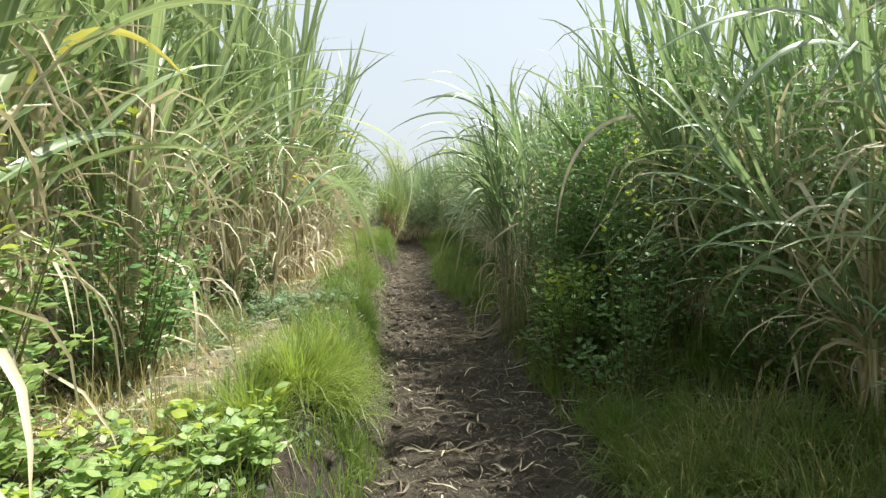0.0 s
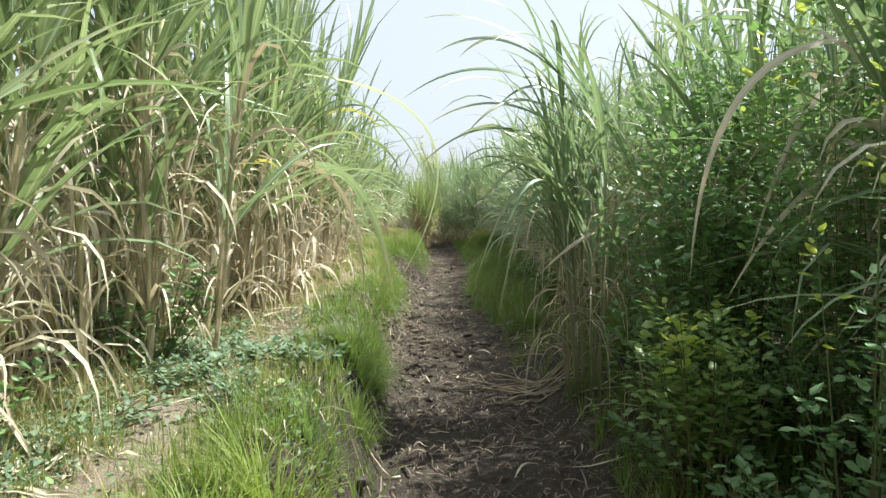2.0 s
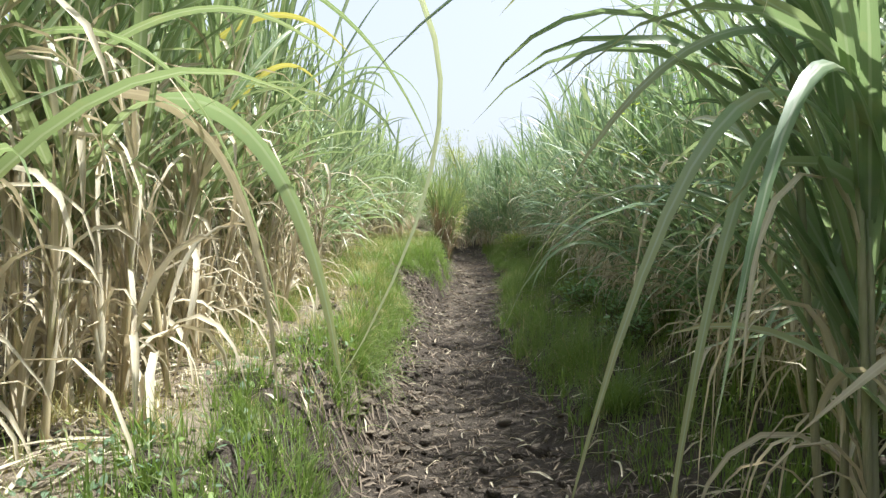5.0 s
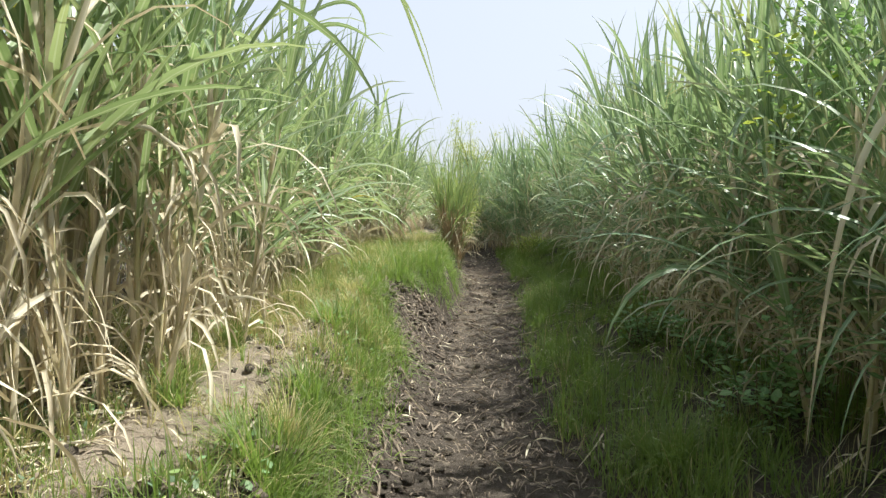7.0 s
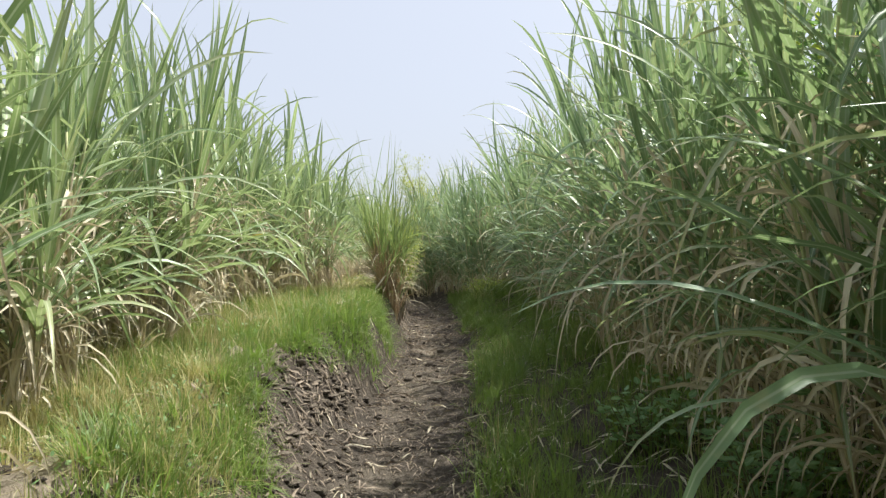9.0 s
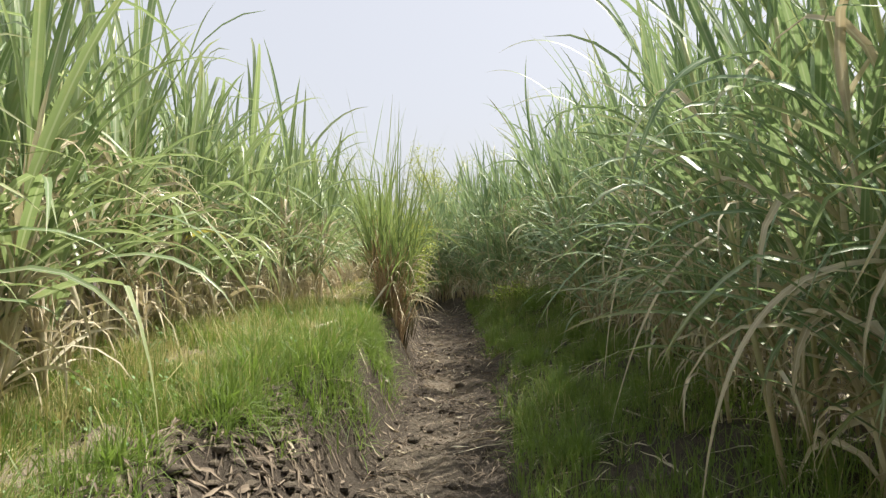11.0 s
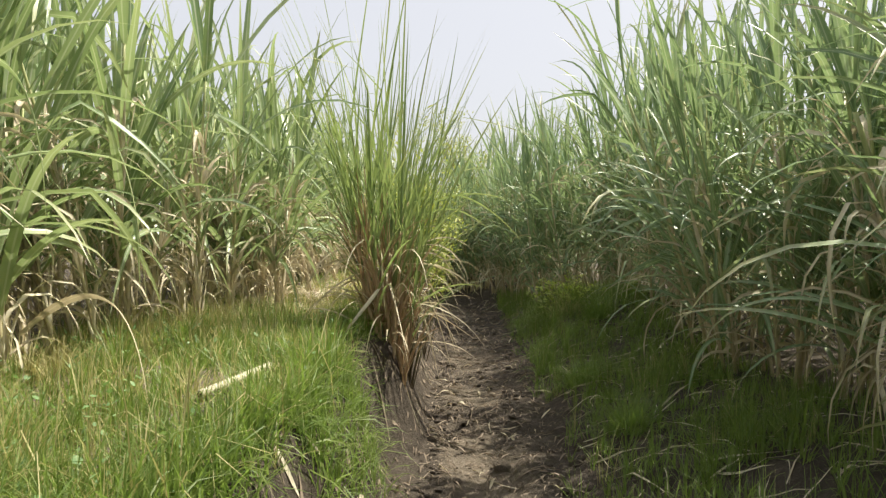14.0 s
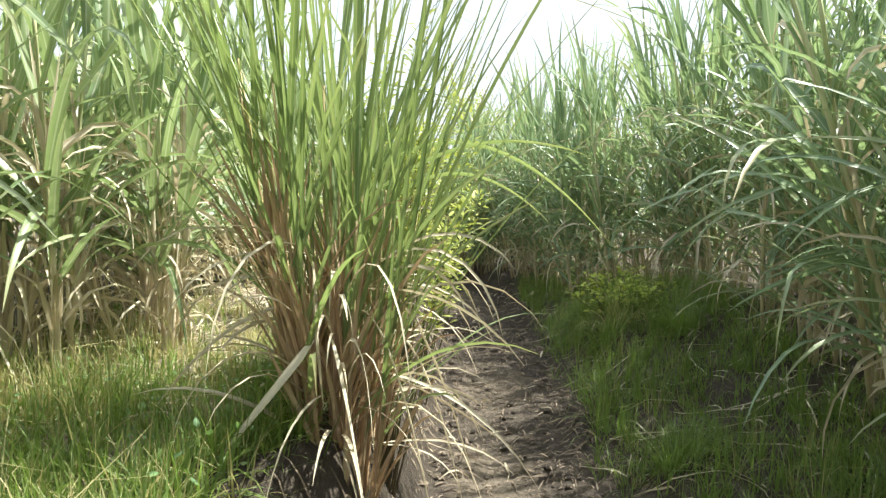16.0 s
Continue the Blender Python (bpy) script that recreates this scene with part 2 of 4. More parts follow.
def soil_material():
    n = Nodes("sandy_soil")
    pos = n.node("TexCoord").outputs["Object"]
    # leaf litter together with painted shade turns the sand dark
    cover = n.node("Attribute", attribute_name="litter_shade").outputs["Fac"]
    big, mid, fine, grain = n.noise(0.9, 4, pos), n.noise(6, 6, pos), n.noise(38, 5, pos, 0.7), n.noise(240, 3, pos)
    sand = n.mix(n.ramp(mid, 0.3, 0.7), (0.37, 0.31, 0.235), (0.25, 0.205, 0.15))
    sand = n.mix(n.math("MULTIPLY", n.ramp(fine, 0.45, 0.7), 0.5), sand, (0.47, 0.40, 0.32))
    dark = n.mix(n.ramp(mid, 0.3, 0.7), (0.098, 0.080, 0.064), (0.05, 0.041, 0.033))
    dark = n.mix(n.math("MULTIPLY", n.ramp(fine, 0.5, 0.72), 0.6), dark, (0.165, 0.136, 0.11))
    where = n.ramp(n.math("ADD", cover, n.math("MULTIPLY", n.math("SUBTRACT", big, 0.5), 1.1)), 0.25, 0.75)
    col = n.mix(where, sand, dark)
    col = n.mix(n.math("MULTIPLY", n.ramp(grain, 0.5, 0.75), 0.3), col, (0.42, 0.37, 0.30))
    height = n.math("ADD", n.math("MULTIPLY", fine, 1.0), n.math("MULTIPLY", grain, 0.25))
    bump = n.node("Bump", {"Strength": 1.0, "Distance": 0.03, "Height": height})
    body = n.node("BsdfPrincipled", {"Base Color": col, "Roughness": 0.95, "Specular IOR Level": 0.15, "Normal": bump.outputs[0]})
    n.t.links.new(body.outputs[0], n.out.inputs[0])
    return n.mat


def stem_material(name, low, high, ring, rough=0.55):
    n = Nodes(name)
    uv = n.node("SeparateXYZ", {0: n.node("TexCoord").outputs["UV"]})
    each = n.node("ObjectInfo").outputs["Random"]
    pos = n.node("TexCoord").outputs["Object"]
    wob = n.noise(7, 5, pos)
    fac = n.ramp(n.math("ADD", uv.outputs[1], n.math("MULTIPLY", n.math("SUBTRACT", wob, 0.5), 0.9)), 0.1, 0.75)
    col = n.mix(fac, low, high)
    fibre = n.noise(4, 4, n.node("Mapping", {0: pos, 3: (60, 60, 3)}).outputs[0])
    col = n.mix(n.math("MULTIPLY", n.ramp(fibre, 0.45, 0.7), 0.5), col, ring)
    col = n.mix(n.math("MULTIPLY", each, 0.3), col, ring)
    bump = n.node("Bump", {"Strength": 0.3, "Distance": 0.003, "Height": fibre})
    body = n.node("BsdfPrincipled", {"Base Color": col, "Roughness": rough, "Specular IOR Level": 0.3, "Normal": bump.outputs[0]})
    n.t.links.new(body.outputs[0], n.out.inputs[0])
    return n.mat


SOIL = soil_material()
CANE_GREEN = leaf_material("cane_leaf", (0.115, 0.20, 0.08), (0.37, 0.45, 0.25), (0.62, 0.65, 0.5), (0.56, 0.48, 0.25), (0.42, 0.54, 0.18), 0.36, 0.32)
# second cane leaf, with shade and bluish haze put into its colour
CANE_SHADED = leaf_material("cane_leaf_shaded", (0.12, 0.21, 0.105), (0.31, 0.41, 0.225), (0.5, 0.55, 0.4), (0.47, 0.38, 0.2), (0.37, 0.49, 0.18), 0.36, 0.38, 0.95)
CANE_DRY = leaf_material("dead_cane_leaf", (0.5, 0.42, 0.29), (0.78, 0.72, 0.55), (0.78, 0.72, 0.57), (0.38, 0.27, 0.17), (0.62, 0.48, 0.27), 0.25, 0.7)
# pale blade colour carries the sun shining through the leaf
SUNLIT_LEAF = leaf_material("sunlit_cane_leaf", (0.5, 0.55, 0.3), (0.62, 0.66, 0.42), (0.7, 0.72, 0.5), (0.6, 0.55, 0.35), (0.7, 0.75, 0.4), 0.45, 0.5)
CANE_STALK = stem_material("cane_rind", (0.42, 0.33, 0.20), (0.36, 0.41, 0.17), (0.6, 0.54, 0.36))
GRASS = leaf_material("verge_grass", (0.066, 0.128, 0.032), (0.195, 0.255, 0.068), (0.24, 0.31, 0.09), (0.45, 0.41, 0.18), (0.36, 0.55, 0.08), 0.42, 0.45, 0.3)
GRASS_FRESH = leaf_material("fresh_tussock_grass", (0.11, 0.18, 0.03), (0.29, 0.35, 0.07), (0.3, 0.37, 0.1), (0.46, 0.43, 0.16), (0.48, 0.62, 0.08), 0.42, 0.45, 0.3)
GRASS_STRAW = leaf_material("yellowing_grass", (0.30, 0.29, 0.10), (0.53, 0.475, 0.24), (0.55, 0.5, 0.28), (0.55, 0.45, 0.26), (0.58, 0.52, 0.18), 0.38, 0.6)
WEED = leaf_material("weed_leaf", (0.10, 0.20, 0.08), (0.25, 0.40, 0.17), (0.34, 0.46, 0.25), (0.34, 0.36, 0.13), (0.3, 0.5, 0.1), 0.36, 0.5)
# lighter copy of the weed leaf, with sunlight put into its colour
WEED_SUNLIT = leaf_material("sunlit_weed_leaf", (0.16, 0.28, 0.08), (0.36, 0.48, 0.18), (0.45, 0.55, 0.28), (0.45, 0.45, 0.16), (0.45, 0.6, 0.14), 0.38, 0.42)
# grey-green from dust, with partial shade mixed into the colour
GREY_WEED = leaf_material("dusty_shaded_weed_leaf", (0.09, 0.16, 0.09), (0.22, 0.31, 0.19), (0.3, 0.38, 0.26), (0.3, 0.3, 0.16), (0.28, 0.42, 0.14), 0.3, 0.6)
WEED_YOUNG = leaf_material("young_weed_leaf", (0.26, 0.38, 0.06), (0.50, 0.58, 0.10), (0.5, 0.56, 0.18), (0.55, 0.5, 0.12), (0.62, 0.68, 0.1), 0.45, 0.4)
FEATHER = leaf_material("feathery_leaf", (0.24, 0.31, 0.055), (0.46, 0.49, 0.10), (0.4, 0.44, 0.16), (0.45, 0.4, 0.12), (0.48, 0.54, 0.1), 0.4, 0.45)
YELLOW_LEAF = leaf_material("yellowed_cane_leaf", (0.42, 0.40, 0.08), (0.62, 0.56, 0.14), (0.66, 0.6, 0.3), (0.5, 0.36, 0.12), (0.7, 0.62, 0.12), 0.42, 0.4)
WEED_STEM = stem_material("weed_stem", (0.16, 0.12, 0.07), (0.12, 0.18, 0.06), (0.22, 0.2, 0.1))
CUT_END = stem_material("cut_cane_end", (0.05, 0.035, 0.03), (0.06, 0.04, 0.03), (0.1, 0.07, 0.05), 0.9)

# ---- ground ----
def build_ground():
    xs = np.concatenate([-np.geomspace(900, 3.2, 34), np.arange(-3.0, 3.01, 0.05), np.geomspace(3.2, 900, 34)])
    ys = np.concatenate([-np.geomspace(900, 2.2, 30), np.arange(-2, 30, 0.062), np.geomspace(30.3, 900, 34)])
    gx, gy = np.meshgrid(xs, ys)
    gz = ground_z(gx, gy)
    v = np.stack([gx, gy, gz], -1).reshape(-1, 3)
    ny, nx = gx.shape
    j, i = np.meshgrid(np.arange(ny - 1), np.arange(nx - 1), indexing="ij")
    a = (j * nx + i).ravel()
    s = Shape()
    s.add(v, np.stack([a, a + 1, a + nx + 1, a + nx], -1), v[:, :2] * 0.1)
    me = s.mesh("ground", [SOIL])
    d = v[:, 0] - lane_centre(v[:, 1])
    # darker soil in lane and fields: leaf litter, plus shade painted in
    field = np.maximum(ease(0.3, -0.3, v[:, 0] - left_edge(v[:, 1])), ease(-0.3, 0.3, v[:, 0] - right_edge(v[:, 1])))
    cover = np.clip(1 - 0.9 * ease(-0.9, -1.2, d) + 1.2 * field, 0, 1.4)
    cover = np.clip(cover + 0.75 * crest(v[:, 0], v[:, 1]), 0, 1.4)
    # paler lane floor: dusty tread, plus sunlight painted on, fading to the right
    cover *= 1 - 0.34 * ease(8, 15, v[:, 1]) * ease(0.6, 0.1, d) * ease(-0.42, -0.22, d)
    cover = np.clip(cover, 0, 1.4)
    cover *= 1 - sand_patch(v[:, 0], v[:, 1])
    me.attributes.new("litter_shade", "FLOAT", "POINT").data.foreach_set("value", cover.astype(np.float32))
    tagged(new("ground", me), "sandy soil sunken into a trodden farm lane", "ground", kind="structure")


build_ground()
rng = np.random.default_rng(7)
np.random.seed(11)


# ---- sugarcane ----
def up_ways(az, tilt):
    """Unit directions from compass angles and tilts off the vertical."""
    return np.stack([np.cos(az) * np.sin(tilt), np.sin(az) * np.sin(tilt), np.cos(tilt)], -1)


def cane_shapes(height, greens, dries, arch, reach, wide, lowest=0.5, lite=False, sheaths=6):
    """One cane: its jointed stalk, its green blades and its dead, hanging blades."""
    bow, baz = rng.uniform(0.02, 0.16), rng.uniform(0, 6.28)
    joints = 6 if lite else 15
    ts = np.linspace(0, 1, joints)
    line = np.stack([np.cos(baz) * bow * ts ** 2, np.sin(baz) * bow * ts ** 2, height * ts - 0.05], -1)

    def along(t):
        return np.stack([np.interp(t, ts, line[:, k]) for k in range(3)], -1)

    rad = rng.uniform(0.011, 0.016) * (1 - 0.35 * ts) * (1 + 0.09 * (np.arange(joints) % 2))
    stalk = Shape()
    tube(stalk, line, rad, 4 if lite else 6)
    green = Shape()
    t = np.sort(rng.uniform(lowest, 1.0, greens))
    t[-3:] = 1.0
    fan = rng.uniform(0, 6.28)
    az = fan + np.pi * (np.arange(greens) % 2) + rng.normal(0, 0.55, greens)
    tilt = np.interp(t, [0.3, 1.0], [0.7, 0.16]) * rng.uniform(0.6, 1.4, greens)
    length = reach * rng.uniform(0.7, 1.15, greens)
    droop = arch * rng.uniform(0.45, 1.5, greens)
    kink = np.where(rng.random(greens) < 0.18, rng.uniform(0.45, 0.75, greens), 9.0)
    blades(green, along(t), up_ways(az, tilt), length, wide * rng.uniform(0.75, 1.2, greens), droop, 6 if lite else 9, twist=rng.normal(0, 0.7, greens), kink=kink, thin=lite)
    dry = Shape()
    t = rng.uniform(0.08, 0.78, dries)
    az = rng.uniform(0, 6.28, dries)
    tilt = rng.uniform(0.15, 0.9, dries)
    blades(dry, along(t), up_ways(az, tilt), rng.uniform(0.35, 0.95, dries), rng.uniform(0.012, 0.038, dries), rng.uniform(2.0, 9.0, dries), 4 if lite else 6, twist=rng.normal(0, 1.5, dries), fold=0.3, wave=0.3, thin=lite)
    if lite:
        return stalk, green, dry
    k = sheaths
    t = rng.uniform(0.0, 0.7, k)
    blades(dry, along(t), up_ways(rng.uniform(0, 6.28, k), rng.uniform(0.03, 0.2, k)), rng.uniform(0.25, 0.6, k), rng.uniform(0.02, 0.04, k), rng.uniform(0.1, 0.8, k), 4, twist=rng.normal(0, 0.8, k), fold=0.35)
    return stalk, green, dry


def cane_kinds(count, leaf, **how):
    kinds = []
    for i in range(count):
        shapes = cane_shapes(how["height"] * rng.uniform(0.85, 1.15), **{k: v for k, v in how.items() if k != "height"})
        meshes = [s.mesh(nm, [mat]) for s, nm, mat in zip(shapes, ("stalk", "green_leaves", "dead_leaves"), (CANE_STALK, leaf, CANE_DRY))]
        single = []
        if not how.get("lite"):
            v, f, uv, _ = shapes[1].arrays()
            for k in range(len(v) // 30):
                one = Shape()
                one.add(v[30 * k : 30 * k + 30], f[18 * k : 18 * k + 18] - 30 * k, uv[30 * k : 30 * k + 30])
                single.append(one.mesh("leaf", [leaf]))
        kinds.append((meshes, shapes, single))
    return kinds


ERECT = cane_kinds(9, CANE_GREEN, height=2.0, greens=13, dries=15, arch=0.75, reach=1.3, wide=0.048, lowest=0.36, sheaths=20)
FRESH = cane_kinds(9, CANE_GREEN, height=1.75, greens=12, dries=14, arch=1.05, reach=1.42, wide=0.06, lowest=0.27, sheaths=20)
LEANING = cane_kinds(9, CANE_SHADED, height=1.95, greens=14, dries=15, arch=1.3, reach=1.22, wide=0.038, lowest=0.25)
GREENER = cane_kinds(5, CANE_SHADED, height=1.95, greens=17, dries=4, arch=1.2, reach=1.15, wide=0.04, lowest=0.1, sheaths=3)
ERECT_FAR = cane_kinds(6, CANE_GREEN, height=1.95, greens=9, dries=6, arch=0.8, reach=1.3, wide=0.05, lowest=0.3, lite=True)
LEANING_FAR = cane_kinds(6, CANE_SHADED, height=1.95, greens=11, dries=5, arch=1.2, reach=1.3, wide=0.045, lowest=0.2, lite=True)


def cane_stool(x, y, kinds, canes, lean=(0.0, 0.0), spread=0.16, size=1.0, splay=0.10, label="", group="", apart=False):
    """A stool of several canes, each with its green and dead leaves."""
    z = float(ground_z(x, y))
    stool = new("sugarcane_stool")
    stool.location = (x, y, z)
    for k in range(canes):
        (stalk_me, green_me, dry_me), _, single = kinds[rng.integers(len(kinds))]
        ox, oy = rng.normal(0, spread, 2)
        oz = float(ground_z(x + ox, y + oy)) - z
        tilt = Matrix.Rotation(lean[0] + rng.normal(0, splay), 4, "Y") @ Matrix.Rotation(-lean[1] + rng.normal(0, splay), 4, "X")
        m = Matrix.Translation((ox, oy, oz)) @ tilt @ Matrix.Rotation(rng.uniform(0, 6.28), 4, "Z") @ Matrix.Scale(size * rng.uniform(0.85, 1.12), 4)
        stalk = part("stalk", stalk_me, stool, m)
        if apart:
            for leaf_me in single:
                part("leaf", leaf_me, stalk)
        else:
            part("green_leaves", green_me, stalk)
        part("dead_leaves", dry_me, stalk)
    return tagged(stool, label, "sugarcane", group)


def cane_block(name, places, kinds, lean, label, size=1.0):
    """Canes deep in the field, too many to tell apart."""
    s = Shape()
    for x, y in places:
        _, shapes, _ = kinds[rng.integers(len(kinds))]
        a, c = rng.uniform(0, 6.28), size * rng.uniform(0.85, 1.12)
        m = np.array(Matrix.Rotation(lean + rng.normal(0, 0.1), 3, "Y") @ Matrix.Rotation(rng.normal(0, 0.1), 3, "X") @ Matrix.Rotation(a, 3, "Z")) * c
        for slot, sh in enumerate(shapes):
            v, f, uv, _ = sh.arrays()
            s.add(v @ m.T + (x, y, float(ground_z(x, y))), f, uv, slot)
    tagged(new(name, s.mesh(name, [CANE_STALK, kinds[0][0][1].materials[0], CANE_DRY])), label, "sugarcane field", kind="stuff")


def curve_blade(shape, p0, p1, p2, width, turn=0.0, segs=16, fold=0.15, slot=0):
    """One long leaf along a bow from p0 by p1 to p2."""
    p0, p1, p2 = (np.array(p, float) for p in (p0, p1, p2))
    t = np.linspace(0, 1, segs + 1)[:, None]
    line = (1 - t) ** 2 * p0 + 2 * t * (1 - t) * p1 + t ** 2 * p2
    d = unit(np.gradient(line, axis=0))
    flat = unit(np.cross(p2 - p0, (0.02, 0.01, 1.0)))
    side = unit(flat - d * (d @ flat)[:, None])
    nor = np.cross(side, d)
    ang = 0.6 + turn * t
    side, nor = side * np.cos(ang) + nor * np.sin(ang), nor * np.cos(ang) - side * np.sin(ang)
    w = width * width_profile("cane", t)
    v = np.stack([line - side * w / 2, line + nor * w * fold, line + side * w / 2], 1).reshape(-1, 3)
    s_, c_ = np.meshgrid(np.arange(segs), np.arange(2), indexing="ij")
    a = (s_ * 3 + c_).ravel()
    uv = np.stack(np.broadcast_arrays(np.array([0, 0.5, 1.0])[None], t), -1).reshape(-1, 2)
    shape.add(v, np.stack([a, a + 1, a + 4, a + 3], -1), uv, slot)


def add_leaf(stool, name, mat, p0, p1, p2, width, turn=0.0, label=""):
    """A leaf of its own on a stool, in world places."""
    s = Shape()
    o = np.array(stool.location)
    curve_blade(s, np.array(p0) - o, np.array(p1) - o, np.array(p2) - o, width, turn)
    part(name, s.mesh(name, [mat]), stool, label=label)


LEFT_LABEL = "tall green sugarcane stool with straw-coloured dead leaves, on the sandy bank"
FRESH_LABEL = "leafy green sugarcane stool with broad arching blades, on the grassy bank"
RIGHT_LABEL = "dark green sugarcane stool leaning over the shaded lane with drooping leaves"
y = -2.5
left_stools = []
while y < 31:
    x = float(left_edge(y)) + rng.normal(0, 0.1)
    if y < 11.5:
        left_stools.append(cane_stool(x, y, ERECT, 6, (0.01, 0), size=float(np.interp(y, [8.5, 9.5, 11.5], [1, 0.86, 0.8])), apart=2 < y < 10, label=LEFT_LABEL, group="sugarcane along the bank"))
    else:
        left_stools.append(cane_stool(x, y, FRESH, 5, (-0.03, 0), size=float(np.interp(y, [11, 13.5, 15.5, 17, 19], [0.78, 0.82, 0.98, 0.9, 0.84])), apart=14 < y < 19, splay=0.13, label=FRESH_LABEL, group="sugarcane along the bank"))
    y += rng.uniform(0.32, 0.44)
y = -0.6
right_stools = []
while y < 31:
    right_stools.append(cane_stool(float(right_edge(y)) + rng.normal(0, 0.1), y, LEANING if y < 13.5 else LEANING + GREENER if y < 18 else GREENER, 6, (-0.17 if y < 7 else -0.1 if y < 13.5 else -0.07, 0), size=float(np.interp(y, [2, 3.5, 6.5, 8, 13, 14, 17, 20, 26], [0.85, 1.0, 1.0, 0.9, 0.92, 0.97, 0.98, 1.06, 1.12])), splay=0.14, apart=9 < y < 14, label=RIGHT_LABEL, group="sugarcane along the verge"))
    y += rng.uniform(0.36, 0.5)

deep = [(float(left_edge(yy)) - 0.2 - 3.0 * rng.random() ** 1.4, yy) for yy in rng.uniform(-3, 36, 720)]
cane_block("sugarcane_field", deep, ERECT_FAR, 0.03, size=0.8, label= "dense green sugarcane standing behind the bank")
deep = [(float(right_edge(yy)) + 0.2 + 3.0 * rng.random() ** 1.4, yy) for yy in rng.uniform(-0.8, 36, 760)]
cane_block("sugarcane_field", deep, LEANING_FAR, -0.10, size=0.94, label="dense dark sugarcane standing behind the verge")
deep = [(xx, yy) for xx, yy in zip(rng.uniform(-3.2, 1.8, 170), rng.uniform(30, 36, 170))]
cane_block("sugarcane_field", deep, ERECT_FAR, 0.0, "green sugarcane closing the far end of the lane")


def nearest(stools, y):
    return min(stools, key=lambda o: abs(o.location.y - y))


